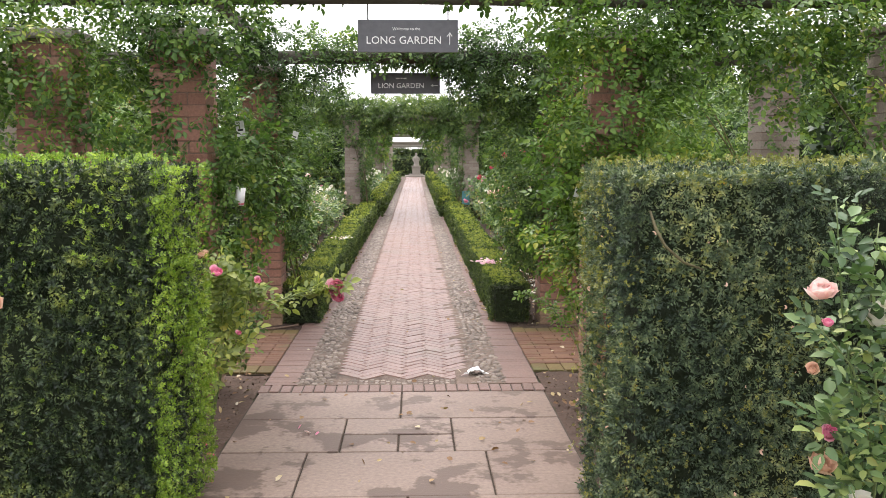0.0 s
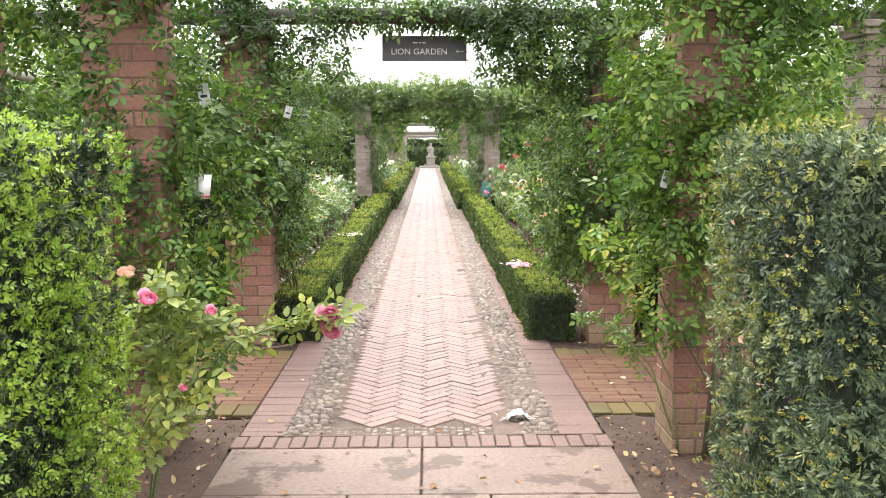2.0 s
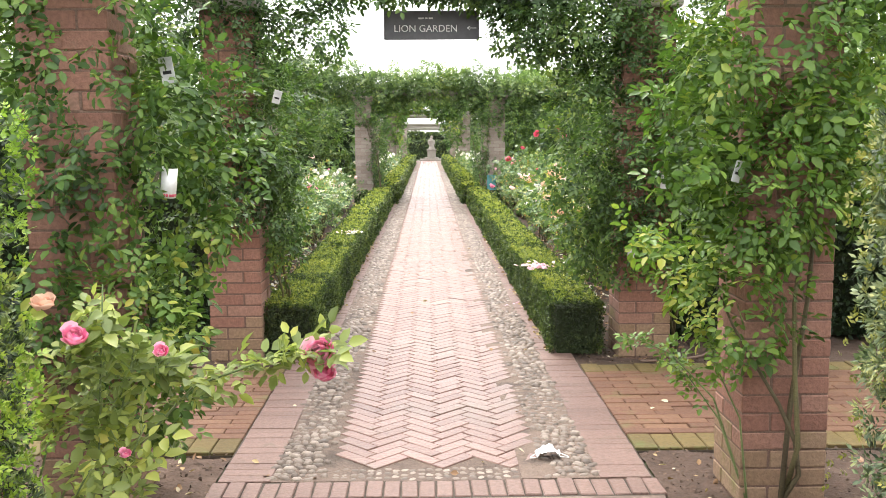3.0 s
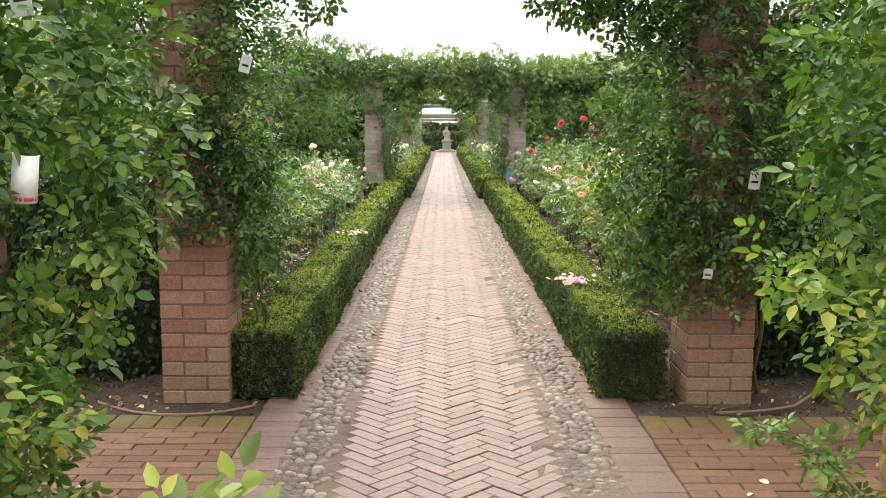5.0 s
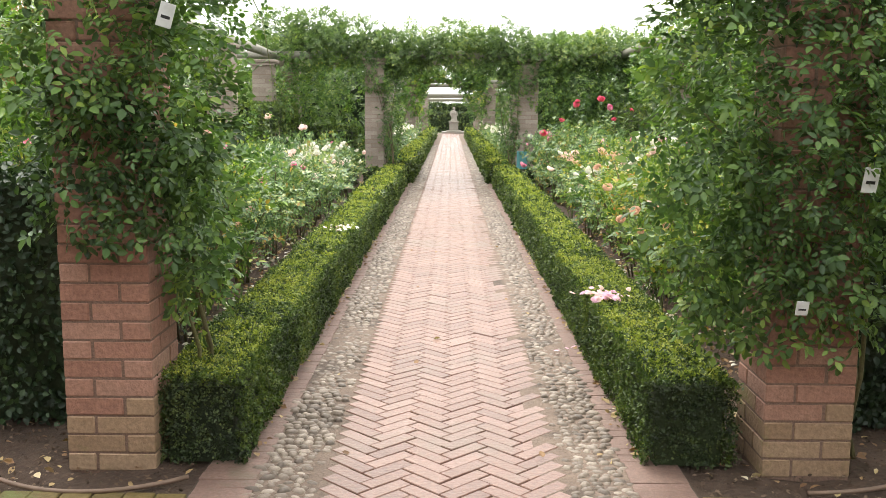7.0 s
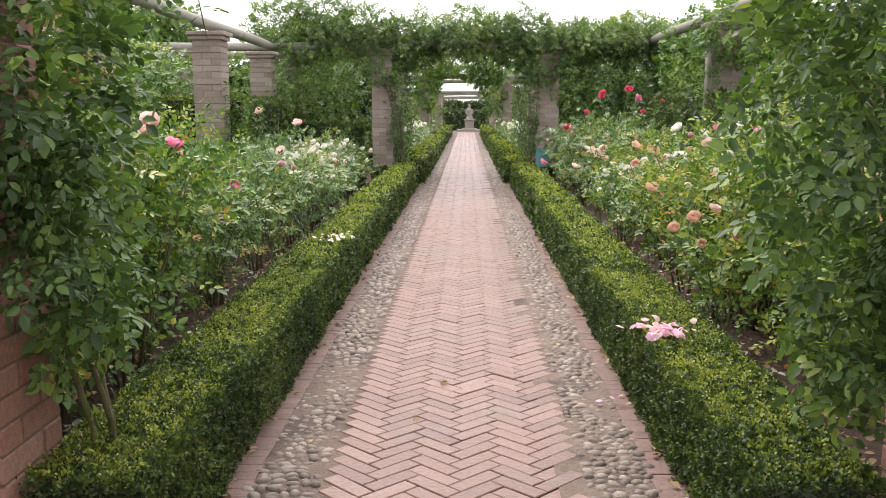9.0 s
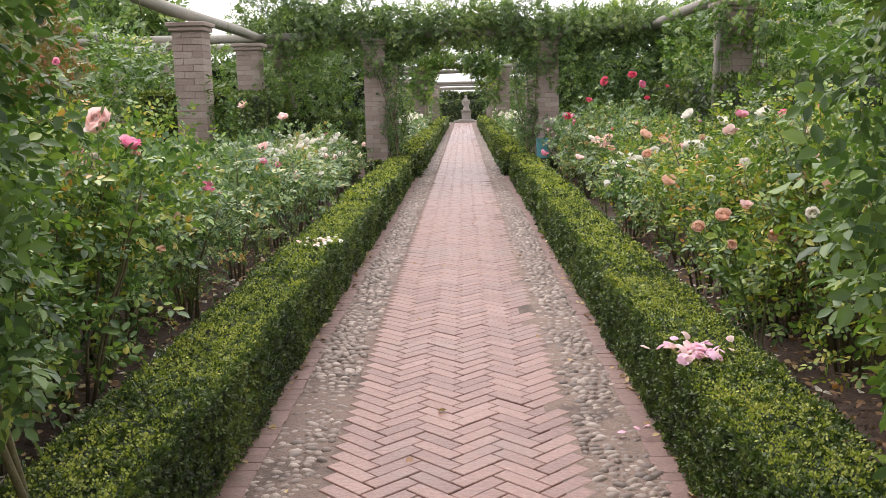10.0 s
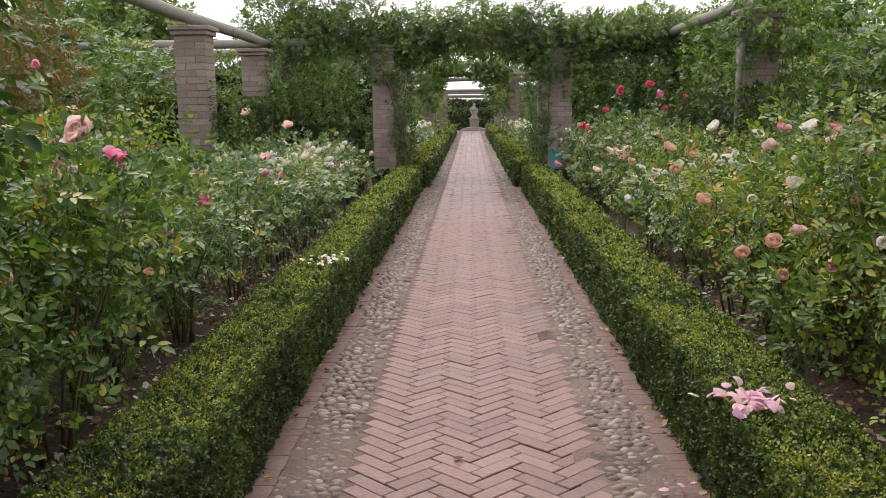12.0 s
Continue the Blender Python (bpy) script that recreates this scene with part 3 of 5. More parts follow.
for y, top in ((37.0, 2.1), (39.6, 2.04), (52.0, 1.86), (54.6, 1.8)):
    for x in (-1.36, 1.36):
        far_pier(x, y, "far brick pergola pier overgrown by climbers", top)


def log_beam(a, b, r, label="weathered round timber beam on the pergola piers", mat=LOG):
    a, b = Vector(a), Vector(b)
    ob = thing("log_beam", label, "beam", "pergola beams", at=a)
    n = 8
    pts = [(b - a) * k / n + Vector((0, 0, 0.012 * math.sin(k * 2.1))) for k in range(n + 1)]
    part("log", tube_bm(pts, [r * (1 + 0.05 * math.sin(3 * k)) for k in range(n + 1)], 10), mat, ob, smooth=True)
    return ob


log_beam((-7, 5.95, 2.49), (7, 5.95, 2.49), 0.075, "dark weathered timber beam over the first piers", DARK_LOG)
log_beam((-7, 8.37, 2.34), (7, 8.37, 2.34), 0.06, "dark weathered timber beam over the rear piers", DARK_LOG)
for x in (-1.3, 1.34):
    log_beam((x, 5.6, 2.62), (x, 8.7, 2.5), 0.05, "dark timber joining the two pergola beams", DARK_LOG)
for y in (21.7, 24.2):
    log_beam((-7, y, 2.3), (7, y, 2.3), 0.07)
log_beam((-3.02, 9.0, 2.34), (-3.13, 21.6, 2.28), 0.07)
log_beam((3.05, 9.0, 2.38), (3.05, 21.6, 2.34), 0.07)
log_beam((-5.6, 13.0, 2.4), (-5.6, 21.6, 2.35), 0.07)
for y, z in ((37.0, 2.28), (39.6, 2.2), (52.0, 2.03), (54.6, 1.97), (66.0, 1.95), (68.6, 1.9)):
    log_beam((-4, y, z), (4, y, z), 0.07)

# ---- clipped hedges ----
bright_yew = hedge("yew_hedge", "tall clipped yew hedge, bright fresh growth on its end", (-1.65, 3.38, 0.0), (-0.88, 4.3, 1.46), YEW, YEW_NEEDLE, 1450, 0.0175, ("-z", "-x", "+y"), 0.022, 11, "hedge", core_inset=0.09, lift=0.6, tuft=(24, 0.0135, 0.0, -0.5, 2.4))
dark_yew = hedge("yew_hedge", "tall clipped dark yew hedge with orange berries", (0.83, 3.38, 0.0), (1.8, 4.15, 1.45), YEW_BLUE, YEW_NEEDLE, 1300, 0.0165, ("-z", "+x", "+y"), 0.022, 12, "hedge", core_inset=0.09, lift=0.6, tuft=(27, 0.015, 0.3, -0.5, 2.4))


hedge("yew_hedge", "continuing clipped yew hedge beside the paving", (-5.0, 3.38, 0.0), (-1.65, 4.3, 1.46), YEW, BOX_SPRIG, 900, 0.055, ("-z", "+x"), 0.03, 13)
hedge("yew_hedge", "continuing clipped yew hedge beside the paving", (1.8, 3.38, 0.0), (5.0, 4.15, 1.45), YEW_BLUE, BOX_SPRIG, 900, 0.055, ("-z", "-x"), 0.03, 14)


def shoots(ob, lo, hi, faces, per_m2, mat, seed, label, patchy, size=0.034):
    """Young growth standing a little proud of a clipped hedge, thick in some patches and thin in others."""
    q = np.random.default_rng(seed)
    skip = [f for f in ("-x", "+x", "-y", "+y", "-z", "+z") if f not in faces]
    P, N = box_surface(lo, hi, per_m2, skip, q)
    keep = waves(P, 4.0, seed) + 0.5 * q.normal(size=len(P)) > patchy
    P, N = P[keep], N[keep]
    at = np.array(ob.matrix_world.translation) if ob.parent else np.array(ob.location)
    D = unit(N + 0.9 * q.normal(size=P.shape) + np.array((0, 0, 0.5)))
    tagged(scatter("fresh_growth", P - at + N * q.uniform(-0.005, 0.035, len(P))[:, None], D, unit(N + 0.5 * q.normal(size=P.shape)), size * q.uniform(0.75, 1.2, len(P)), mat, ob, YEW_SPRIG, label), label, kind="stuff")


BRIGHT = "bright yellow-green young shoots"
shoots(bright_yew, (-1.65, 3.38, 0.05), (-0.87, 4.3, 1.47), ("+x",), 5200, YEW_FRESH, 31, BRIGHT, -0.15, 0.028)
shoots(bright_yew, (-1.65, 3.38, 0.05), (-0.87, 4.3, 1.475), ("+z",), 700, YEW_FRESH, 32, BRIGHT, 0.0, 0.026)
shoots(bright_yew, (-1.65, 3.37, 0.05), (-0.87, 3.5, 1.46), ("-y",), 800, YEW_FRESH, 33, BRIGHT, 0.7, 0.022)
shoots(bright_yew, (-1.65, 3.365, 1.4), (-0.87, 3.42, 1.475), ("-y", "+z"), 1500, YEW_FRESH, 34, BRIGHT, 0.0, 0.024)
shoots(bright_yew, (-1.12, 3.365, 0.05), (-0.87, 3.5, 1.4), ("-y",), 1200, YEW_FRESH, 35, BRIGHT, 0.15, 0.024)
OLIVE = "olive and yellowing older shoots"
shoots(dark_yew, (0.82, 3.37, 0.05), (1.55, 3.5, 1.2), ("-y",), 2300, YEW_OLD, 36, OLIVE, 0.0, 0.018)
twig = [Vector(p) - dark_yew.location for p in ((0.93, 3.38, 1.31), (0.94, 3.335, 1.25), (0.97, 3.32, 1.19), (1.04, 3.325, 1.13), (1.12, 3.36, 1.1))]
part("bare_branch", tube_bm(twig, [0.004, 0.006, 0.0055, 0.005, 0.004], 7), STEM, dark_yew, "bare brown branch in a gap", smooth=True)
shoots(dark_yew, (0.82, 3.37, 1.4), (1.8, 3.42, 1.462), ("-y", "+z"), 1600, YEW_OLD, 37, OLIVE, -0.1, 0.022)
shoots(dark_yew, (0.82, 3.38, 0.05), (1.8, 4.15, 1.462), ("+z",), 900, YEW_OLD, 38, OLIVE, -0.1, 0.024)
shoots(dark_yew, (0.815, 3.38, 0.05), (1.8, 4.15, 1.45), ("-x",), 900, YEW_OLD, 39, OLIVE, 0.35, 0.022)


def box_row(sx, x0, x1, y0, y1, h, dens, size, seed, skip=("-z",), tuft=(12, 0.014, 0.0)):
    a, b = sorted((sx * x0, sx * x1))
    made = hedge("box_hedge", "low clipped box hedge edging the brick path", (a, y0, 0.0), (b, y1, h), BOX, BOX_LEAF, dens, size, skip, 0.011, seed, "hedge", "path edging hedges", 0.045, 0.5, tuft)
    ob = made
    q = np.random.default_rng(seed + 500)
    cy, w = (y1 - y0) / 2, (x1 - x0) / 2
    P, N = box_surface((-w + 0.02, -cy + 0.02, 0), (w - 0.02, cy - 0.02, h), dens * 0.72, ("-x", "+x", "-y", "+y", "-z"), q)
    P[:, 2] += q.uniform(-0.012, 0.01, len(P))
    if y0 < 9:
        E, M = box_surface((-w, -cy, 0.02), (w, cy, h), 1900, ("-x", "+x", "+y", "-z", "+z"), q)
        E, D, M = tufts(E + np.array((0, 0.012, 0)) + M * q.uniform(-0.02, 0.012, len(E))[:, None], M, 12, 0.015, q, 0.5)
        # The end's own shade is in this leaf colour, besides the older growth.
        scatter("end_growth", E, D, M, size * q.uniform(0.7, 1.2, len(E)), BOX_OLD_SHADED, ob, BOX_LEAF, "thin old growth over bare twigs, end shade put into its colour")
    # Fresh tips on the top face only, their colour raised for the light there.
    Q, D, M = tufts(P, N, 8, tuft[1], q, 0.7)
    scatter("top_growth", Q, D, M, size * q.uniform(0.6, 1.1, len(Q)), BOX_TOP, ob, BOX_LEAF, "yellow-green fresh tips, lightened as if lit from above")


for sx, sd in ((-1, 20), (1, 30)):
    box_row(sx, 0.765, 1.11, 8.25, 11.4, 0.345, 1900, 0.0118, sd, ("-z", "+y", "-y"), (18, 0.0125, 0.0))
    box_row(sx, 0.77, 1.11, 11.4, 15.0, 0.355, 1000, 0.0175, sd + 1, ("-z", "+y", "-y"), (12, 0.017, 0.0))
    box_row(sx, 0.77, 1.12, 15.0, 21.3, 0.37, 420, 0.032, sd + 2, ("-z", "-y"), (9, 0.024, 0.0))
    box_row(sx, 0.82, 1.5, 21.35, 21.75, 0.3, 400, 0.034, sd + 3, ("-z",), (9, 0.024, 0.0))
    box_row(sx, 0.70, 1.1, 21.8, 36.5, 0.4, 180, 0.05, sd + 4, ("-z",), (9, 0.035, 0.0))
    box_row(sx, 0.72, 1.1, 37.5, 51.5, 0.4, 80, 0.075, sd + 5, ("-z",), (9, 0.05, 0.0))
for sx, sd in ((-1, 40), (1, 45)):
    a, b = sorted((sx * 1.55, sx * 4.2))
    hedge("dark_hedge", "dark broadleaf hedge behind the brick pier", (a, 8.75, 0), (b, 9.2, 1.05), LAUREL, SINGLE, 2600, 0.034, ("-z", "+y"), 0.05, sd, "hedge", lift=0.4)
    a, b = sorted((sx * 2.8, sx * 3.3))
    hedge("bed_hedge", "clipped hedge closing the rose bed between the piers", (a, 9.2 if sx > 0 else 18.1, 0), (b, 21.2, 1.39), BOX, BOX_SPRIG, 420, 0.07, ("-z",), 0.03, sd + 1, "hedge")
    a, b = sorted((sx * 1.7, sx * 2.7))
    hedge("bed_hedge", "clipped hedge across the end of the rose bed", (a, 21.3, 0), (b, 21.65, 1.0), BOX, BOX_SPRIG, 900, 0.06, ("-z",), 0.03, sd + 2, "hedge")

hedge("bed_hedge", "bright green clipped hedge behind the bed pier", (-3.75, 17.6, 0), (-2.72, 18.0, 1.42), BOX_MID, BOX_SPRIG, 1200, 0.05, ("-z",), 0.02, 48, "hedge")
hedge("bed_hedge", "bright green clipped hedge behind the bed pier", (-4.0, 21.3, 0), (-2.75, 21.6, 1.42), BOX_MID, BOX_SPRIG, 1000, 0.055, ("-z",), 0.02, 49, "hedge")

# ---- climbers ----
def climber(label, blobs, count, size, mat, seed, base=None, shape=COMPOUND, stems=3, droop=0.35, group="", category="climber", shell=0.45):
    b0 = blobs[0]
    at = base or (b0[0], b0[1], 0)
    ob = thing("climbing_rose", label, category, group, at=at)
    local = [(x - at[0], y - at[1], z - at[2], a, b, c) for x, y, z, a, b, c in blobs]
    r = random.Random(seed)
    for k in range(stems):
        near = [b for b in local if math.hypot(b[0], b[1]) < 1.1] or local[:1]
        tx, ty, tz, *_ = near[r.randrange(len(near))]
        top = max(l[2] for l in local)
        pts = [(r.uniform(-0.06, 0.06), r.uniform(-0.06, 0.06), 0)]
        for n in range(1, 7):
            f = n / 6
            pts.append((tx * f * f + 0.07 * math.sin(4 * f + k), ty * f * f + 0.06 * math.cos(5 * f + k), tz * f if tz > 0.8 else top * f * 0.8))
        part("stem", tube_bm(pts, [0.011 - 0.0012 * n for n in range(7)], 6), STEM, ob, smooth=True)
    foliage_mass("foliage", ob, local, count, size, mat, shape, seed, droop, shell=shell)
    return ob


climber("climbing rose with mid-green leaves on the first pier", [(-1.2, 5.74, 1.75, 0.25, 0.2, 0.7), (-1.05, 6.12, 1.3, 0.2, 0.18, 0.6), (-1.2, 5.7, 2.35, 0.45, 0.3, 0.3), (-1.1, 5.7, 0.75, 0.2, 0.2, 0.3), (-1.5, 5.72, 1.0, 0.2, 0.22, 0.5), (-0.86, 6.12, 1.35, 0.15, 0.15, 0.35), (-1.05, 5.85, 0.55, 0.12, 0.13, 0.3)], 2300, 0.12, CLIMB_MID, 51, (-1.25, 5.72, 0))
climber("leafy climber trained along the first pergola beam", [(-2.0, 5.85, 2.3, 0.75, 0.3, 0.4), (-2.9, 5.85, 2.2, 0.7, 0.35, 0.5), (-3.7, 5.85, 1.9, 0.5, 0.35, 0.8), (-2.75, 5.9, 1.7, 0.2, 0.2, 0.4), (-1.75, 5.85, 1.9, 0.22, 0.2, 0.5), (-2.14, 5.7, 2.1, 0.45, 0.2, 0.4), (-2.25, 5.7, 1.65, 0.35, 0.15, 0.4)], 3100, 0.12, CLIMB_MID, 52, (-2.25, 5.75, 0))
climber("dark glossy climber clothing the second pier and beam", [(-1.25, 8.14, 1.8, 0.3, 0.2, 0.7), (-1.0, 8.25, 1.5, 0.2, 0.22, 0.75), (-1.25, 8.13, 1.15, 0.25, 0.13, 0.3), (-0.98, 8.3, 2.35, 0.42, 0.3, 0.3), (-1.7, 8.3, 2.3, 0.6, 0.3, 0.45), (-0.66, 8.3, 2.12, 0.14, 0.2, 0.22), (-0.98, 8.45, 0.95, 0.13, 0.2, 0.4)], 3400, 0.11, CLIMB_DARK, 53, (-1.02, 8.62, 0))
climber("light green climber with yellowing leaves on the first pier", [(1.25, 5.7, 1.85, 0.38, 0.3, 0.6), (1.35, 5.7, 2.4, 0.6, 0.35, 0.4), (1.2, 5.65, 1.25, 0.25, 0.25, 0.3), (1.13, 5.75, 0.85, 0.2, 0.22, 0.28), (1.6, 5.7, 1.6, 0.25, 0.25, 0.5), (0.95, 5.9, 1.0, 0.2, 0.18, 0.18), (1.02, 5.85, 1.5, 0.2, 0.2, 0.35)], 2900, 0.12, CLIMB_LIGHT, 54, (1.3, 5.72, 0))
climber("dense dark climber hiding the second pier", [(1.25, 8.2, 1.5, 0.38, 0.3, 0.85), (1.0, 8.3, 1.35, 0.25, 0.25, 0.85), (1.0, 8.3, 2.2, 0.5, 0.35, 0.35), (0.75, 8.3, 2.35, 0.45, 0.3, 0.25), (1.55, 8.25, 2.0, 0.4, 0.3, 0.6), (1.15, 8.3, 0.75, 0.25, 0.22, 0.28), (1.4, 8.13, 1.0, 0.3, 0.14, 0.5), (0.62, 8.3, 2.1, 0.22, 0.22, 0.22)], 4800, 0.11, CLIMB_DARK, 55, (1.56, 8.42, 0))
climber("thin climber over the middle of the pergola beam", [(-0.3, 8.37, 2.4, 0.5, 0.2, 0.12), (0.35, 8.37, 2.4, 0.5, 0.2, 0.14)], 1000, 0.11, CLIMB_DARK, 56, (-1.0, 8.4, 0), stems=0)
climber("climber over the first beam above the sign", [(-0.6, 5.95, 2.62, 0.6, 0.25, 0.14), (0.6, 5.95, 2.6, 0.5, 0.25, 0.16)], 450, 0.12, CLIMB_MID, 57, (-1.1, 5.9, 0), stems=0)
climber("mixed climber along the pergola beam", [(2.2, 5.85, 2.3, 0.7, 0.3, 0.35), (3.1, 5.85, 1.9, 0.45, 0.35, 0.8), (3.9, 5.85, 2.2, 0.7, 0.35, 0.5), (2.5, 5.9, 2.0, 0.3, 0.25, 0.3), (2.3, 5.85, 2.4, 0.7, 0.3, 0.25)], 2500, 0.13, CLIMB_MID, 58, (3.2, 5.75, 0))
climber("dark climber on the rear pier of the crossing", [(3.1, 8.3, 1.6, 0.4, 0.3, 0.9), (2.3, 8.3, 2.35, 0.6, 0.3, 0.3), (4.0, 8.3, 2.2, 0.7, 0.3, 0.4), (2.3, 8.3, 2.65, 0.9, 0.3, 0.3), (3.4, 8.3, 2.6, 0.9, 0.3, 0.35)], 2000, 0.13, CLIMB_DARK, 59, (3.2, 8.2, 0))
climber("climber with gaps of light along the rear beam", [(-2.6, 8.35, 2.35, 0.6, 0.3, 0.35), (-3.4, 8.3, 1.6, 0.4, 0.3, 0.8), (-4.3, 8.3, 2.1, 0.6, 0.3, 0.5)], 1400, 0.13, CLIMB_MID, 60, (-3.3, 8.25, 0))

climber("lighter climber spilling past the second pier over the side path", [(1.8, 8.05, 1.35, 0.3, 0.2, 0.65), (2.1, 8.1, 0.9, 0.3, 0.2, 0.5)], 620, 0.12, CLIMB_MID, 76, (1.9, 8.2, 0))

# far pergola
climber("thick rose foliage along the far pergola beam", [(x, 21.7, (2.48 if x < 1.8 else 2.36) + 0.08 * math.sin(3 * x), 0.55, 0.45, 0.32 + 0.12 * math.sin(7.3 * x + 1)) for x in np.arange(-2.6, 4.2, 0.45)] + [(-3.1, 21.9, 2.75, 0.6, 0.4, 0.4), (-2.4, 21.9, 2.85, 0.6, 0.4, 0.3)], 7200, 0.13, HAZY_LEAF, 61, (-1.2, 21.6, 0), shape=TRIO, stems=1)
climber("rose foliage along the second beam of the far pergola", [(x, 24.2, 2.5, 0.8, 0.5, 0.35) for x in np.arange(-3.5, 4.0, 0.8)], 3000, 0.16, FAR_LEAF, 62, (-1.2, 24.1, 0), shape=TRIO, stems=1)
for sx, sd in ((-1, 63), (1, 65)):
    climber("climber down the inside of the far pier", [(sx * 1.05, 21.6, 1.3, 0.17, 0.2, 1.0), (sx * 1.3, 21.5, 2.0, 0.3, 0.2, 0.35), (sx * 0.85, 21.7, 2.12, 0.35, 0.3, 0.18)], 1500, 0.12, CLIMB_DARK, sd, (sx * 1.05, 21.5, 0))
    climber("airy climbers behind the rose bed", [(sx * (1.9 + 0.5 * k), 22.3, 1.4 + 0.25 * math.sin(2.2 * k), 0.5, 0.5, 0.75) for k in range(6)], 1300, 0.14, FAR_LEAF, sd + 1, (sx * 2.4, 22.2, 0), shape=TRIO)
climber("reddish autumn climber on the side pergola", [(-4.3, 15.0, 1.9, 0.9, 1.0, 0.6), (-5.0, 17.0, 1.5, 0.8, 0.8, 0.7)], 1800, 0.13, RED_LEAF, 68, (-4.5, 15, 0), shape=TRIO)
climber("green climber on the side pergola", [(-4.2, 19.0, 1.4, 0.6, 1.5, 0.8), (-3.6, 12.0, 1.6, 0.4, 1.5, 0.7), (-5.5, 20.0, 1.8, 1.0, 1.0, 0.8)], 2600, 0.14, CLIMB_MID, 69, (-4.2, 19, 0), shape=TRIO)
climber("climber on the side pergola beyond the rose bed", [(3.3, 16.8, 2.2, 0.6, 0.8, 0.4), (3.5, 20.0, 1.9, 0.6, 1.5, 0.7), (3.7, 13.0, 1.9, 0.5, 2.0, 0.7), (4.4, 18.0, 1.6, 0.8, 2.0, 0.9)], 3600, 0.14, CLIMB_MID, 70, (3.3, 17, 0), shape=TRIO)
for y, c in ((37.0, 900), (39.6, 600), (52.0, 700), (54.6, 500)):
    climber("distant rose foliage over a pergola gate", [(x, y, 2.72, 0.7, 0.6, 0.28) for x in np.arange(-3.5, 3.6, 0.6) if abs(x) > (0.0 if y < 38 else 0.5 if y < 45 else 1.3)] + [(s * 1.5, y, 1.3, 0.45, 0.5, 1.1) for s in (-1, 1)] + [(s * 2.8, y, 1.3, 0.8, 0.5, 1.1) for s in (-1, 1)], int(c * 1.6), 0.22, FAR_LEAF, int(y), (1.3, y, 0), stems=1, shape=TRIO)
climber("yellow-green climber hanging down a far pergola pier", [(0.85, 36.8, 1.85, 0.4, 0.4, 0.8), (0.45, 36.8, 2.3, 0.5, 0.4, 0.33), (0.0, 36.9, 2.45, 0.4, 0.4, 0.22), (0.9, 36.8, 2.3, 0.4, 0.4, 0.4)], 900, 0.18, CLIMB_MID, 84, (1.05, 36.7, 0), shape=TRIO, stems=1)
climber("yellow-green climber hanging down a far pergola pier", [(-1.25, 36.8, 1.9, 0.35, 0.4, 0.7), (-1.0, 36.8, 2.25, 0.27, 0.4, 0.4), (-0.55, 36.9, 2.48, 0.4, 0.4, 0.2)], 700, 0.18, CLIMB_LIGHT, 85, (-1.15, 36.7, 0), shape=TRIO, stems=1)
climber("climber half covering the bed pier", [(3.05, 17.0, 2.2, 0.4, 0.25, 0.35), (3.3, 17.05, 1.6, 0.2, 0.2, 0.6), (2.85, 17.0, 1.5, 0.08, 0.15, 0.5)], 500, 0.12, CLIMB_MID, 81, (2.95, 16.0, 0))
climber("climber half covering the side piers", [(-2.85, 20.75, 1.5, 0.15, 0.2, 0.6), (-2.6, 21.6, 1.6, 0.35, 0.2, 0.6), (-2.72, 17.3, 1.2, 0.12, 0.15, 0.4), (-2.1, 21.5, 1.9, 0.4, 0.3, 0.5)], 1000, 0.12, CLIMB_MID, 82, (-2.7, 19.2, 0))
climber("dark growth between far piers behind the red roses", [(x, 21.6, 1.75, 0.4, 0.25, 0.55) for x in (1.75, 2.3, 2.85, 3.4)], 1500, 0.12, CLIMB_DARK, 83, (2.2, 21.6, 0), shape=TRIO)
climber("green growth closing the view behind the far pergola", [(sx * x, 26.0 + 0.6 * math.sin(x * 5), 1.5, 0.9, 0.8, 1.0) for sx in (-1, 1) for x in np.arange(2.2, 9, 1.0)], 3600, 0.22, FAR_LEAF, 71, (2.5, 26, 0), shape=TRIO)
climber("green growth beyond the side pergola", [(-6.8, y, 1.5, 0.8, 1.2, 1.1) for y in np.arange(9, 26, 1.5)], 3200, 0.22, FAR_LEAF, 72, (-6.8, 15, 0), shape=TRIO)
climber("green growth beyond the side pergola", [(6.2, y, 1.6, 0.8, 1.2, 1.2) for y in np.arange(9, 26, 1.5)], 3200, 0.22, FAR_LEAF, 73, (6.2, 15, 0), shape=TRIO)
climber("bright yellow-green growth over the dark hedge behind the pier", [(-2.3, 9.6, 1.55, 0.5, 0.4, 0.5), (-3.0, 9.8, 1.6, 0.5, 0.4, 0.6), (-1.9, 9.7, 1.35, 0.3, 0.3, 0.4)], 1100, 0.12, CLIMB_LIGHT, 86, (-2.4, 9.6, 0))
climber("long light shoots hanging from the beam past the pier", [(1.25, 9.1, 1.75, 0.18, 0.25, 0.35), (1.45, 9.3, 1.45, 0.15, 0.25, 0.3), (1.5, 9.4, 0.55, 0.15, 0.3, 0.25), (1.22, 9.1, 1.15, 0.2, 0.28, 0.45)], 520, 0.12, CLIMB_LIGHT, 74, (1.3, 8.7, 0))
climber("yellow-green climber spilling behind the pier into the bed", [(-1.3, 9.0, 1.35, 0.26, 0.35, 0.6), (-1.6, 9.35, 1.0, 0.35, 0.35, 0.6), (-1.25, 9.3, 1.85, 0.3, 0.35, 0.35)], 1000, 0.12, CLIMB_LIGHT, 75, (-1.4, 8.8, 0))

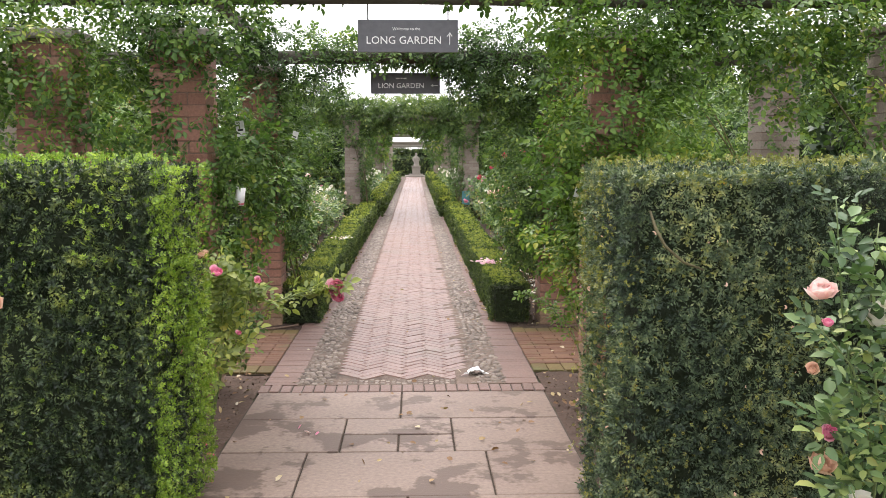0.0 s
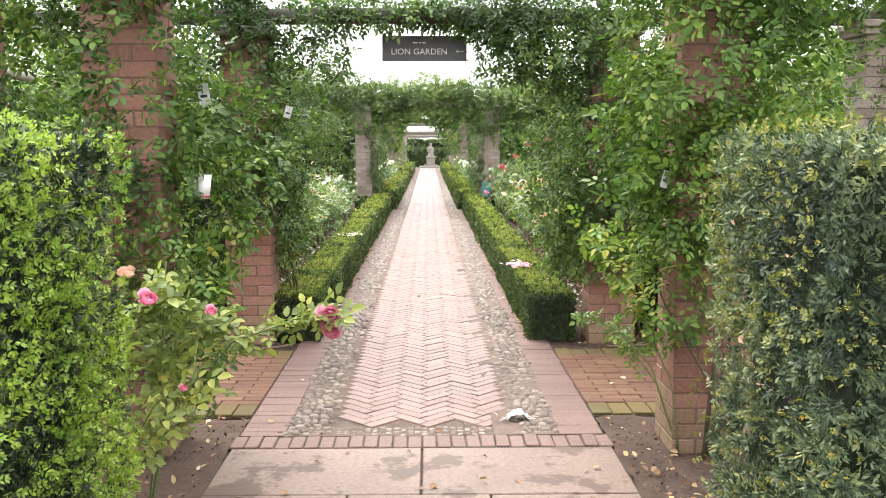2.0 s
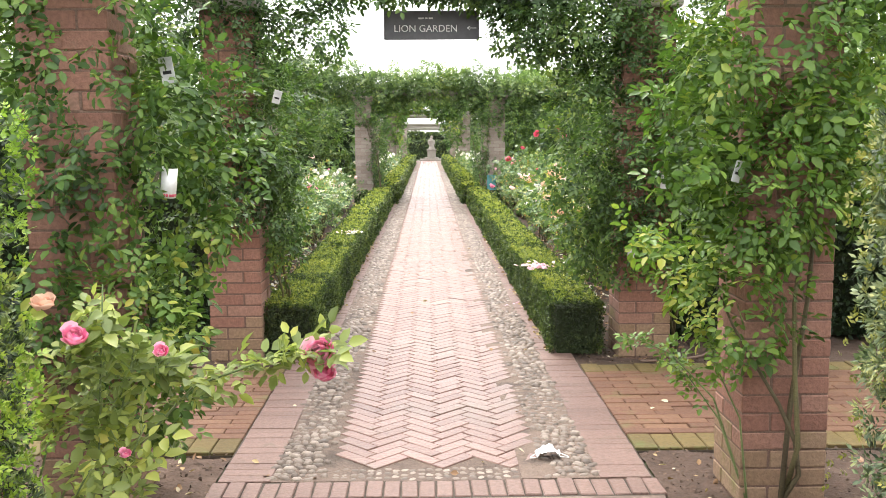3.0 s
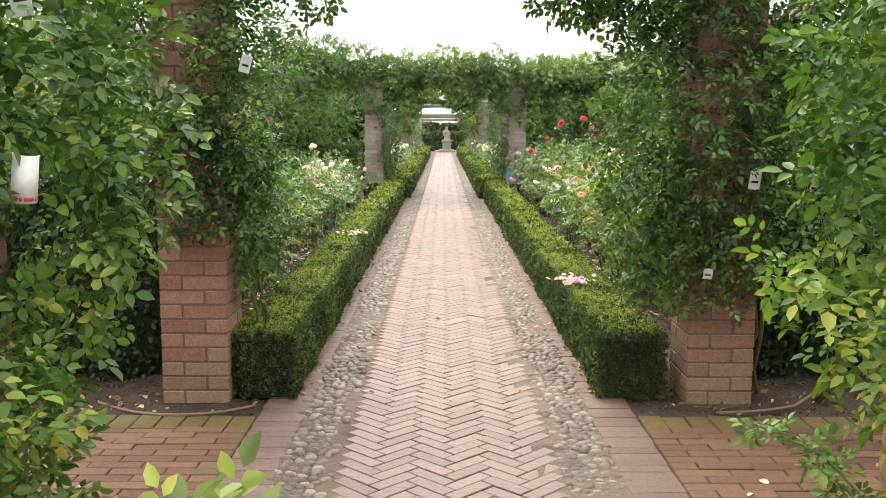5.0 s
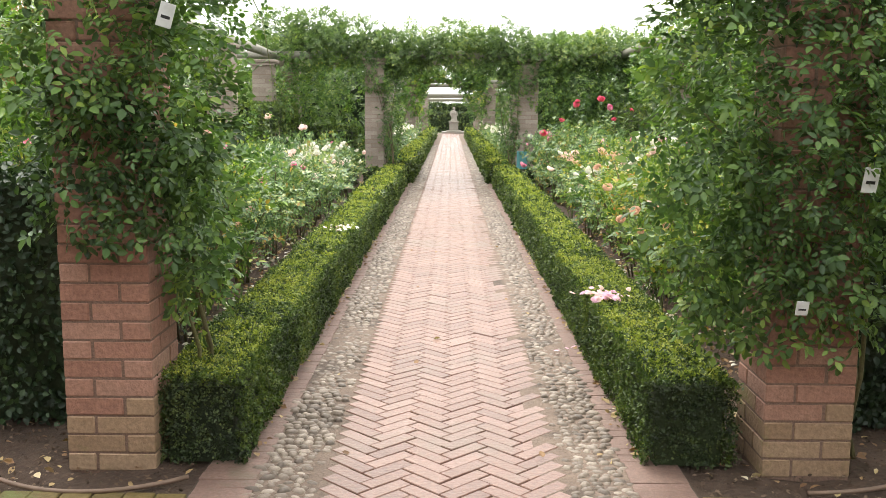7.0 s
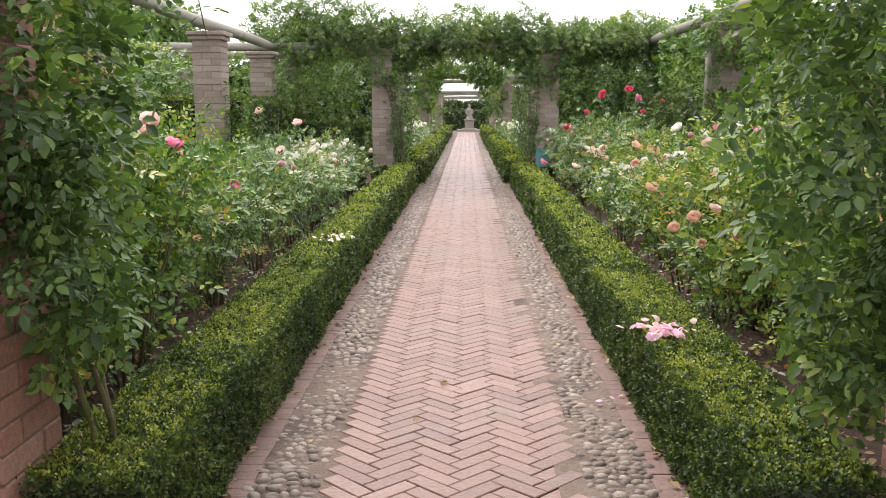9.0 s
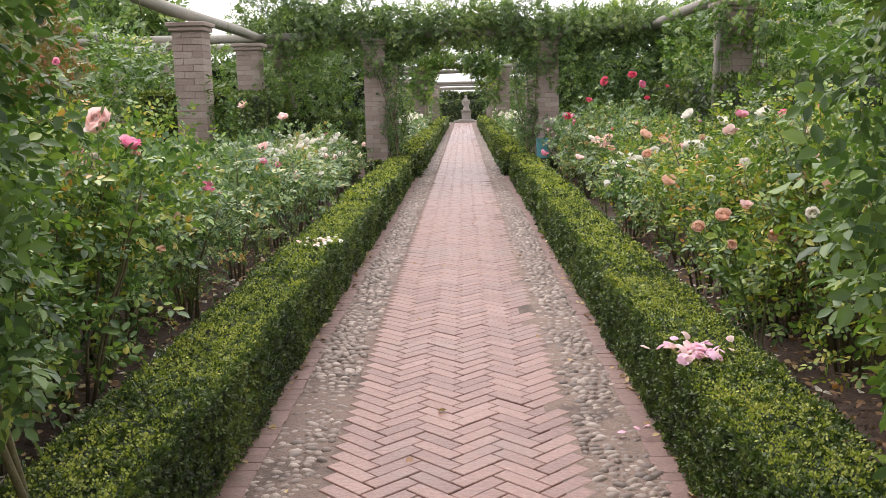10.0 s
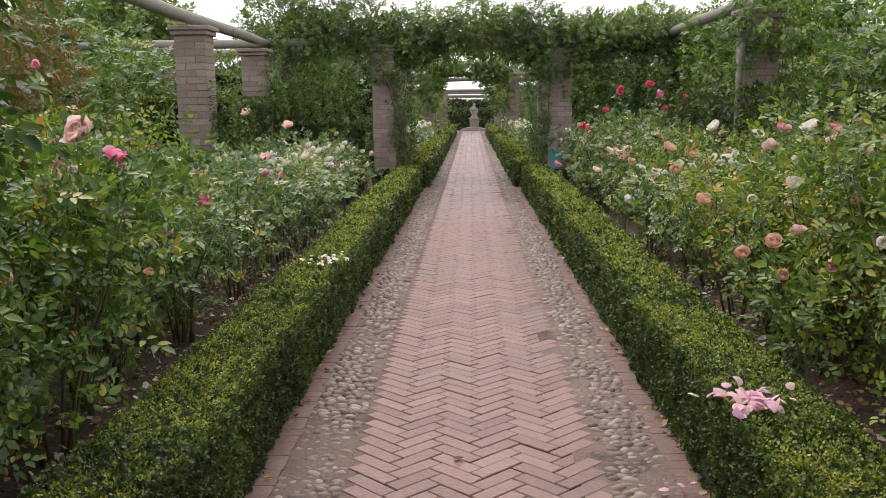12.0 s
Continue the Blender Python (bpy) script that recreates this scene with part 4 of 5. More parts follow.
# ---- roses ----
def shell_petal(radius, low, high, half, flare, seed):
    """A petal as a patch of a sphere round the flower's heart, open at the top, its rim turned outward."""
    V, F = [], []
    for j in range(3):
        f = j / 2
        polar = low + (high - low) * f
        for i in range(4):
            u = i / 1.5 - 1
            wide = half * (0.4 + 0.6 * math.sin(math.pi * (0.2 + 0.4 * f)))
            a = u * wide
            rr = radius * (1 + flare * f ** 3 - 0.05 * u * u * f)
            p = polar + 0.3 * u * u * f * f
            V.append((rr * math.sin(p) * math.cos(a), rr * math.sin(p) * math.sin(a), rr * math.cos(p) + radius * 0.1))
    for j in range(2):
        for i in range(3):
            k = 4 * j + i
            F.append((k, k + 1, k + 5, k + 4))
    return np.array(V), np.array(F)


def smooth(me):
    me.polygons.foreach_set("use_smooth", np.ones(len(me.polygons), dtype=bool))
    return me


def bloom_mesh(name, mat, seed):
    """A full rose: nested rings of cupped petals round a closed heart, 1 across."""
    r = np.random.default_rng(seed)
    V, F, count = [], [], 0
    for ring, (n, radius, low, high, flare) in enumerate(((6, 0.47, 2.5, 1.3, 0.3), (6, 0.42, 2.4, 1.12, 0.2), (5, 0.36, 2.3, 1.0, 0.12), (5, 0.29, 2.2, 0.88, 0.08), (5, 0.22, 2.3, 0.6, 0.03), (4, 0.15, 2.9, 0.12, 0.0))):
        for k in range(n):
            v, f = shell_petal(radius * r.uniform(0.9, 1.08), low, high + r.normal(0, 0.16), r.uniform(3.6, 4.8) / n, flare * r.uniform(0.5, 1.5), 0)
            a = 2 * math.pi * (k + 0.5 * ring) / n + r.normal(0, 0.12)
            c, t = math.cos(a), math.sin(a)
            v = v + r.normal(0, 0.018, v.shape)
            V.append(v @ np.array([[c, t, 0], [-t, c, 0], [0, 0, 1]]))
            F.append(f + count)
            count += len(v)
    return smooth(mesh_np(name, np.concatenate(V), np.concatenate(F), mat))


BLOOMS = {k: bloom_mesh("bloom", m, n) for n, (k, m) in enumerate(PETALS.items())}


def bloom(parent, colour, at, size, r, label=""):
    b = new("bloom", BLOOMS[colour])
    b.parent = parent
    b.matrix_local = Matrix.LocRotScale(at, Euler((r.uniform(0.1, 1.2), r.uniform(-0.6, 0.6), r.uniform(-0.8, 0.8))), (size, size, size * 0.9))
    return tagged(b, label)


def bush(height, width, leaves_n, mat, colours, blooms_n, seed, label, bloom_size=0.085, leaf=0.105, shape=TRIO):
    """A shrub rose on several bare-footed stems."""
    r, q = random.Random(seed), np.random.default_rng(seed)
    ob = thing("rose_bush", label, "rose bush", "bed roses")
    tips = []
    for k in range(6):
        a, f = k * 1.05 + r.uniform(-0.3, 0.3), r.uniform(0.45, 1.0)
        top = Vector((math.cos(a) * width * 0.42 * f, math.sin(a) * width * 0.42 * f, height * r.uniform(0.75, 1.0)))
        pts = [Vector((math.cos(a) * 0.04, math.sin(a) * 0.04, 0)).lerp(top, n / 5) + Vector((r.uniform(-0.02, 0.02), r.uniform(-0.02, 0.02), 0.06 * math.sin(n))) for n in range(6)]
        pts[0].z = -0.02
        part("stem", tube_bm(pts, [0.009 - 0.0012 * n for n in range(6)], 5), STEM, ob, smooth=True)
        tips.append(pts[-1])
    blobs = [(0, 0, height * 0.5, width * 0.45, width * 0.45, height * 0.43)] + [(t.x, t.y, t.z - 0.1, width * 0.22, width * 0.22, height * 0.2) for t in tips]
    foliage_mass("foliage", ob, blobs, int(leaves_n * 1.45), leaf * 0.9, mat, shape, seed, 0.1, shell=0.75)
    for k in range(blooms_n + (3 if blooms_n > 8 else 0)):
        t = tips[k % len(tips)]
        at = (t.x + r.uniform(-0.16, 0.16), t.y + r.uniform(-0.16, 0.16), t.z + r.uniform(-0.12, 0.09))
        bloom(ob, colours[k % len(colours)], at, 0.86 * bloom_size * r.uniform(0.55, 1.25), r)
    return ob


KINDS = {
    "white": [bush(0.78, 0.75, 190, ROSE_LEAF, ("white", "white", "pale"), 11, 101, "bushy rose with cream white blooms in the bed", 0.085), bush(0.9, 0.8, 200, ROSE_LEAF, ("white", "white"), 9, 102, "tall rose bush with white blooms in the bed", 0.08)],
    "deep": [bush(1.2, 1.0, 300, ROSE_DEEP, ("pale", "pink"), 1, 113, "tall dark-leaved rose bush with few pink blooms", 0.09, 0.135, COMPOUND), bush(0.85, 0.9, 230, ROSE_DEEP, ("peach",), 1, 114, "dark-leaved rose bush with a fading bloom", 0.07, 0.13, COMPOUND)],
    "pink": [bush(0.75, 0.8, 200, ROSE_LEAF, ("pink", "pale"), 3, 103, "low rose bush with pink blooms in the bed", 0.08), bush(1.0, 0.85, 240, ROSE_LEAF, ("pink", "pale", "peach"), 2, 104, "leafy rose bush with a few pink blooms", 0.085)],
    "tall": [bush(1.25, 1.0, 330, ROSE_FRESH, ("pale", "pink", "peach"), 2, 105, "tall fresh green rose bush with pale pink blooms", 0.088, 0.12, COMPOUND), bush(1.1, 0.95, 300, ROSE_FRESH, ("peach", "pale"), 2, 106, "tall dark-leaved rose bush with peach blooms", 0.080, 0.12, COMPOUND)],
    "peach": [bush(0.95, 0.9, 250, ROSE_FRESH, ("peach", "white"), 4, 107, "rose bush with fading peach blooms in the bed", 0.072, 0.115, COMPOUND), bush(1.05, 0.95, 270, ROSE_FRESH, ("white", "pale", "peach"), 5, 108, "rose bush with cream and blush blooms", 0.072, 0.115, COMPOUND)],
    "red": [bush(1.05, 0.85, 220, ROSE_LEAF, ("pink", "pale", "red"), 4, 109, "rose bush with red blooms near the far pergola", 0.078), bush(1.3, 0.8, 230, ROSE_LEAF, ("red", "pink"), 1, 110, "tall rose bush with bright red blooms", 0.08)],
    "green": [bush(0.8, 0.85, 230, ROSE_LEAF, ("pale",), 1, 111, "leafy rose bush almost past flowering", 0.08, 0.11, COMPOUND), bush(0.65, 0.7, 190, ROSE_LEAF, ("pink",), 1, 112, "low dark rose bush at the edge of the bed", 0.08)],
}
USED = set()


def plant(kind, which, x, y, turn):
    ob = KINDS[kind][which]
    m = pose(x, y, 0, 0, 0, turn)
    if (kind, which) in USED:
        return copy_thing(ob, m)
    USED.add((kind, which))
    ob.matrix_basis = m
    return ob


pick = random.Random(5)
LEFT_BED = [(9.5, 11.7, ("deep", "deep", "tall"), ("deep", "green")), (11.7, 15.2, ("pink", "pink", "white"), ("pink", "green")), (15.2, 21.0, ("white", "white", "pink"), ("white", "white", "green"))]
RIGHT_BED = [(9.9, 12.5, ("peach", "peach"), ("peach", "peach")), (12.5, 17.0, ("peach", "white", "peach"), ("green", "peach", "white")), (17.0, 21.0, ("red", "peach", "red"), ("red", "pink"))]
for sx, bed in ((-1, LEFT_BED), (1, RIGHT_BED)):
    for y0, y1, back_kinds, front_kinds in bed:
        y = y0 + 0.2
        row = 0
        while y < y1:
            for x, kinds in ((1.66, front_kinds), (2.06, back_kinds), (2.46, back_kinds)):
                plant(kinds[pick.randrange(len(kinds))], pick.randrange(2), sx * (x + pick.uniform(-0.12, 0.12)), y + pick.uniform(-0.2, 0.2) + (0.3 if x == 2.06 else 0), pick.uniform(0, 360))
            y += 0.68 if y < 14.5 else 0.8
for kind, which, x, y, turn in (("deep", 0, -1.78, 10.4, 20), ("deep", 0, -1.75, 11.3, 100), ("tall", 0, -1.95, 11.9, 200), ("deep", 1, -1.6, 9.6, 10),
                                ("tall", 0, 1.85, 11.0, 60), ("tall", 0, 1.95, 12.0, 150), ("peach", 0, 1.6, 11.6, 30), ("tall", 0, 2.15, 13.1, 240), ("peach", 1, 2.0, 18.9, 40), ("white", 1, 1.75, 19.6, 80), ("red", 0, 1.6, 18.2, 10)):
    plant(kind, which, x, y, turn)
spare = [(kind, which) for kind in KINDS for which in range(2) if (kind, which) not in USED]
for n, (kind, which) in enumerate(spare):
    plant(kind, which, 2.5, 10.6 + 1.1 * n, 40 * n)
for sx in (-1, 1):
    y = 25.0
    while y < 44:
        plant("white", 1, sx * (1.45 + pick.uniform(-0.08, 0.08)), y, pick.uniform(0, 360))
        plant("green", 0, sx * (2.3 + pick.uniform(-0.1, 0.1)), y + 0.4, pick.uniform(0, 360))
        y += 0.8 if y < 36 else 2.0


def spray(label, base, stems, leaf, mat, blooms, seed, per=9, group="", low=0.25):
    """A loose rose by the path: arching stems given by their points, with compound leaves along them."""
    r, q = random.Random(seed), np.random.default_rng(seed)
    ob = thing("rose_bush", label, "rose bush", group, at=base)
    P, D = [], []
    for pts in stems:
        pts = [Vector(p) - Vector(base) for p in pts]
        fine = []
        for a, b in zip(pts, pts[1:]):
            fine += [a.lerp(b, k / 4) for k in range(4)]
        fine.append(pts[-1])
        part("stem", tube_bm(fine, [0.0048 - 0.003 * k / len(fine) for k in range(len(fine))], 6), GREEN_STEM, ob, smooth=True)
        for k in range(per * (len(pts) - 1)):
            f = r.uniform(low, 1.0) * (len(fine) - 1)
            i = min(int(f), len(fine) - 2)
            p = fine[i].lerp(fine[i + 1], f - i)
            way = (fine[i + 1] - fine[i]).normalized()
            P.append(p)
            D.append(way * 0.3 + Vector((r.gauss(0, 0.7), r.gauss(0, 0.7), r.gauss(0.1, 0.5))))
    P, D = np.array(P), unit(np.array(D))
    N = unit(np.array((0, -0.4, 1.0)) + 0.45 * q.normal(size=P.shape))
    scatter("foliage", P, D, N, leaf * q.uniform(0.7, 1.25, len(P)), mat, ob, COMPOUND)
    for colour, at, size, lab in blooms:
        bloom(ob, colour, Vector(at) - Vector(base), size, r, lab)
    return ob


spray("arching rose with pink blooms beside the clipped hedge", (-1.0, 4.85, 0),
      [[(-1.0, 4.85, 0), (-0.9, 4.85, 0.5), (-0.68, 4.9, 0.73), (-0.42, 4.9, 0.82), (-0.325, 4.89, 0.83)], [(-1.0, 4.85, 0), (-0.9, 4.8, 0.5), (-0.8, 4.8, 0.9)], [(-1.0, 4.85, 0), (-0.9, 4.75, 0.4), (-0.76, 4.7, 0.68)], [(-1.0, 4.85, 0), (-0.9, 4.75, 0.6), (-0.85, 4.7, 1.05)], [(-1.1, 4.75, 0), (-1.05, 4.7, 0.5), (-0.95, 4.7, 0.85), (-0.88, 4.7, 0.98)], [(-1.12, 4.7, 0), (-1.2, 4.7, 0.5), (-1.15, 4.65, 0.9), (-1.05, 4.6, 1.05)],
       [(-1.1, 4.7, 0), (-0.98, 4.6, 0.4), (-0.85, 4.55, 0.62)], [(-1.1, 4.8, 0), (-1.05, 4.8, 0.4), (-0.85, 4.8, 0.8), (-0.7, 4.85, 0.8)], [(-1.1, 4.6, 0), (-1.1, 4.5, 0.5), (-1.0, 4.5, 0.8)]],
      0.125, ROSE_FRONT, [("pink", (-0.325, 4.88, 0.825), 0.085, "bright pink open rose"), ("pink", (-0.315, 4.88, 0.77), 0.065, ""), ("pink", (-0.87, 4.55, 0.95), 0.058, ""), ("pink", (-0.68, 4.6, 0.9), 0.035, ""), ("pink", (-1.0, 4.4, 0.6), 0.05, ""), ("pink", (-0.78, 4.6, 0.64), 0.028, ""), ("peach", (-0.92, 4.5, 1.04), 0.05, ""), ("peach", (-1.06, 4.45, 1.08), 0.05, "")], 201, 16, low=0.45)
spray("rose with blush blooms in front of the dark hedge", (1.55, 2.95, 0),
      [[(1.55, 2.95, 0), (1.5, 2.9, 0.6), (1.42, 2.9, 1.0), (1.36, 2.85, 1.38)], [(1.55, 2.95, 0), (1.55, 2.9, 0.7), (1.5, 2.9, 1.0), (1.52, 2.9, 1.3)], [(1.55, 2.95, 0), (1.5, 2.9, 0.4), (1.4, 2.85, 0.65), (1.36, 2.85, 0.72)],
       [(1.55, 2.95, 0), (1.6, 2.9, 0.6), (1.58, 2.85, 0.9), (1.5, 2.8, 1.12)], [(1.55, 2.95, 0), (1.5, 2.8, 0.3), (1.42, 2.8, 0.5)], [(1.55, 2.95, 0), (1.55, 2.9, 0.5), (1.45, 2.88, 0.85), (1.33, 2.85, 0.98)]],
      0.15, ROSE_LEAF, [("pale", (1.33, 2.86, 1.1), 0.08, "blush pink rose"), ("white", (1.53, 2.85, 1.02), 0.1, ""), ("peach", (1.34, 2.83, 0.56), 0.075, "peach rose"), ("pink", (1.36, 2.83, 0.66), 0.05, ""), ("peach", (1.3, 2.83, 0.86), 0.035, ""), ("white", (1.46, 2.8, 0.42), 0.1, ""), ("pink", (1.35, 2.85, 1.0), 0.035, "")], 202, 10)
spray("single rose stem with a coral bud before the hedge", (-1.6, 2.9, 0), [[(-1.6, 2.9, 0), (-1.5, 2.9, 0.6), (-1.32, 2.9, 1.0), (-1.2, 2.9, 1.05)]], 0.1, ROSE_FRESH, [("peach", (-1.19, 2.9, 1.06), 0.06, "coral rose bud")], 203, 2)
spray("yellow-leaved shoots reaching over the side path", (1.12, 5.75, 0), [[(1.2, 5.78, 0), (1.08, 5.85, 0.4), (0.93, 5.93, 0.56), (0.77, 5.96, 0.63)], [(1.2, 5.78, 0), (1.15, 5.75, 0.35), (1.05, 5.72, 0.55), (1.0, 5.7, 0.7)], [(1.2, 5.78, 0), (1.12, 5.9, 0.3), (1.02, 5.98, 0.45), (0.95, 6.0, 0.5)]], 0.085, CLIMB_LIGHT, [], 204, 9, low=0.5)

def bloom_group(label, base, blooms, mat, seed):
    stems = [[base, ((base[0] + x) / 2, (base[1] + y) / 2, z * 0.55), (x, y, z - 0.02)] for _, x, y, z, _ in blooms]
    return spray(label, base, stems, 0.12, mat, [(c, (x, y, z), size, "") for c, x, y, z, size in blooms], seed, 9, "bed roses")


bloom_group("tall rose with large blush blooms by the box hedge", (-1.6, 10.7, 0), [("pale", -1.44, 10.4, 1.21, 0.105), ("pink", -1.38, 10.6, 1.11, 0.085), ("pink", -1.53, 10.4, 1.09, 0.045), ("peach", -1.44, 10.8, 0.86, 0.05), ("peach", -1.58, 10.4, 1.01, 0.055), ("pink", -1.76, 10.8, 1.47, 0.032), ("peach", -1.35, 10.8, 0.61, 0.04)], ROSE_DEEP, 211)
bloom_group("rose with clear pink blooms over bare soil", (-1.6, 12.0, 0), [("pink", -1.42, 11.9, 0.8, 0.075), ("pale", -1.47, 11.7, 0.61, 0.055), ("peach", -1.52, 11.8, 0.9, 0.05)], ROSE_LEAF, 212)
bloom_group("rose with small pink and blush blooms in the bed", (-1.6, 13.7, 0), [("pale", -1.51, 13.8, 0.93, 0.085), ("pink", -1.44, 13.5, 0.83, 0.06), ("pink", -1.43, 14.0, 0.78, 0.055)], ROSE_LEAF, 218)
bloom_group("rose with blush blooms below the bed pier", (-1.9, 15.6, 0), [("pale", -1.67, 15.5, 1.14, 0.09), ("pale", -2.12, 15.8, 1.26, 0.085)], ROSE_LEAF, 219)
bloom_group("rose with cream blooms standing over the bed", (1.75, 11.6, 0), [("white", 1.64, 11.6, 1.16, 0.075), ("white", 1.45, 11.2, 0.91, 0.08), ("white", 1.7, 12.6, 1.09, 0.072), ("white", 1.59, 11.6, 0.99, 0.055)], ROSE_FRESH, 213)
bloom_group("rose with fading peach blooms and yellowing shoots", (1.4, 10.8, 0), [("peach", 1.16, 10.6, 0.74, 0.06), ("peach", 1.13, 10.9, 0.65, 0.055), ("peach", 1.2, 10.6, 0.61, 0.04), ("peach", 1.31, 10.4, 0.68, 0.04), ("peach", 1.38, 11.0, 0.73, 0.04)], ROSE_FRESH, 215)
bloom_group("rose with peach and cream blooms in the bed", (1.65, 13.7, 0), [("peach", 1.58, 14.5, 0.93, 0.09), ("peach", 1.59, 13.8, 0.92, 0.09), ("white", 1.73, 13.4, 0.91, 0.065), ("peach", 1.3, 13.0, 0.86, 0.06), ("white", 2.0, 14.8, 1.09, 0.1)], ROSE_FRESH, 220)
bloom_group("rose with clustered blush blooms near the far pergola", (1.5, 16.1, 0), [("pale", 1.44, 16.0, 0.79, 0.1), ("pale", 1.5, 16.05, 0.83, 0.09), ("pale", 1.38, 16.1, 0.82, 0.09), ("pale", 1.21, 16.0, 0.66, 0.08)], ROSE_LEAF, 221)
bloom_group("rose with bright red heads standing above the bed", (2.05, 19.2, 0), [("red", 1.95, 19.3, 1.45, 0.112), ("red", 2.3, 19.2, 1.52, 0.098), ("pink", 2.45, 19.3, 1.4, 0.105), ("red", 2.8, 19.3, 1.36, 0.084), ("red", 1.4, 18.9, 1.0, 0.098), ("pink", 1.5, 19.0, 0.98, 0.091), ("pink", 1.85, 18.6, 0.75, 0.112), ("pink", 1.15, 19.4, 0.5, 0.098)], ROSE_LEAF, 214)
spray("leafy shoot hanging from the climber past the pier", (-0.98, 8.55, 2.2), [[(-0.98, 8.55, 2.2), (-0.9, 8.8, 2.0), (-0.82, 9.05, 1.75), (-0.8, 9.15, 1.5)], [(-0.98, 8.55, 2.25), (-0.85, 8.8, 2.15), (-0.7, 9.0, 1.95)]], 0.1, CLIMB_MID, [], 216, 5)
spray("shoots hanging from the beam over the path", (0.75, 8.35, 2.3), [[(0.75, 8.35, 2.3), (0.6, 8.3, 2.15), (0.5, 8.25, 1.95)], [(0.85, 8.3, 2.3), (0.8, 8.2, 2.1), (0.72, 8.15, 1.88)], [(0.6, 8.3, 2.35), (0.42, 8.3, 2.25), (0.35, 8.3, 2.05)], [(0.9, 8.6, 2.3), (0.85, 8.9, 2.2), (0.8, 9.1, 1.95)]], 0.1, CLIMB_DARK, [], 217, 12)

# ---- signs ----
def lettering(text, size, mat, parent, at, align="LEFT"):
    """Raised lettering as a mesh, upright and facing -y."""
    cu = bpy.data.curves.new("lettering", "FONT")
    cu.body, cu.size, cu.extrude, cu.align_x, cu.resolution_u = text, size, 0.0015, align, 3
    tmp = bpy.data.objects.new("lettering", cu)
    scene.collection.objects.link(tmp)
    me = bpy.data.meshes.new_from_object(tmp.evaluated_get(bpy.context.evaluated_depsgraph_get()))
    bpy.data.objects.remove(tmp)
    me.materials.append(mat)
    ob = child("lettering", me, parent, "small white painted capitals" if size > 0.03 else "small white painted script")
    ob.matrix_local = Matrix.Translation(at) @ Matrix.Rotation(radians(90), 4, "X")
    return ob


def arrow_bm(p, d, size):
    """A thin arrow in the sign's plane from p along d."""
    bm = bmesh.new()
    d = Vector(d)
    s = Vector((-d.z, 0, d.x))
    p = Vector(p)
    tip = p + d * size

    def bar(a, b, w):
        n = (b - a).normalized()
        o = Vector((-n.z, 0, n.x)) * w
        for dy in (0.0,):
            vs = [bm.verts.new(v + Vector((0, dy, 0))) for v in (a - o, a + o, b + o, b - o)]
            f = bm.faces.new(vs)
        ext = bmesh.ops.extrude_face_region(bm, geom=[f])
        bmesh.ops.translate(bm, vec=(0, -0.003, 0), verts=[v for v in ext["geom"] if isinstance(v, bmesh.types.BMVert)])

    bar(p, tip, 0.0022)
    bar(tip, tip - d * size * 0.3 + s * size * 0.2, 0.0022)
    bar(tip, tip - d * size * 0.3 - s * size * 0.2, 0.0022)
    return bm


def sign(label, x0, x1, y, z0, z1, top, big, small, arrow_at, arrow_way):
    ob = thing("hanging_sign", label, "sign", at=((x0 + x1) / 2, y, z0))
    w, h = (x1 - x0) / 2, z1 - z0
    part("board", box_bm((-w, -0.008, 0), (w, 0.008, h), 0.002), SIGN, ob)
    for x in (-w * 0.8, w * 0.8):
        part("hanger", tube_bm([(x, 0, h - 0.01), (x, 0, h + 0.03), (x, 0, top - z0)], [0.004] * 3, 6), IRON, ob)
    lettering(big[0], big[1], WHITE, ob, (big[2], -0.0095, big[3]))
    if small[0]:
        lettering(small[0], small[1], WHITE, ob, (small[2], -0.0095, small[3]), "CENTER")
    else:
        bm = bmesh.new()
        for a, b in ((-0.085, -0.05), (-0.042, -0.026), (-0.018, 0.008)):
            box_bm((a, -0.0105, small[3]), (b, -0.0082, small[3] + 0.01), 0, bm)
        part("faint_line", bm, WHITE, ob, "faint white line of script")
    a = part("arrow", arrow_bm(arrow_at, arrow_way, 0.075 if arrow_way[2] else 0.06), WHITE, ob)
    return ob


sign("slate grey hanging garden sign with white lettering and upward arrow", -0.262, 0.362, 5.98, 2.14, 2.34, 2.44, ("LONG GARDEN", 0.066, -0.262, 0.052), ("Welcome to the", 0.026, -0.01, 0.135), (0.26, -0.0095, 0.045), (0, 0, 1))
sign("slate grey hanging garden sign with arrow, under the rear beam", -0.3, 0.318, 8.5, 2.04, 2.225, 2.3, ("LION GARDEN", 0.062, -0.245, 0.05), ("", 0.02, 0, 0.13), (0.29, -0.0095, 0.072), (-1, 0, 0))

# ---- plant tags, litter and petals ----
def tag_plate(x, y, z, w, h, turn, label="small pale plant label tied to the climber"):
    ob = thing("plant_label", label, "plant label", "plant labels", at=(x, y, z))
    ob.rotation_euler = (radians(8), radians(turn), radians(turn * 2))
    part("plate", box_bm((-w / 2, -0.0015, -h / 2), (w / 2, 0.0015, h / 2), 0.001), TAG, ob)
    part("wire", tube_bm([(0, 0, h / 2 - 0.004), (0.006, 0.01, h / 2 + 0.02), (0, 0.06, h / 2 + 0.03)], [0.0012] * 3, 5), IRON, ob)
    part("print", box_bm((-w * 0.3, -0.0022, -h * 0.15), (w * 0.3, -0.0012, -h * 0.02)), IRON, ob)
    return ob


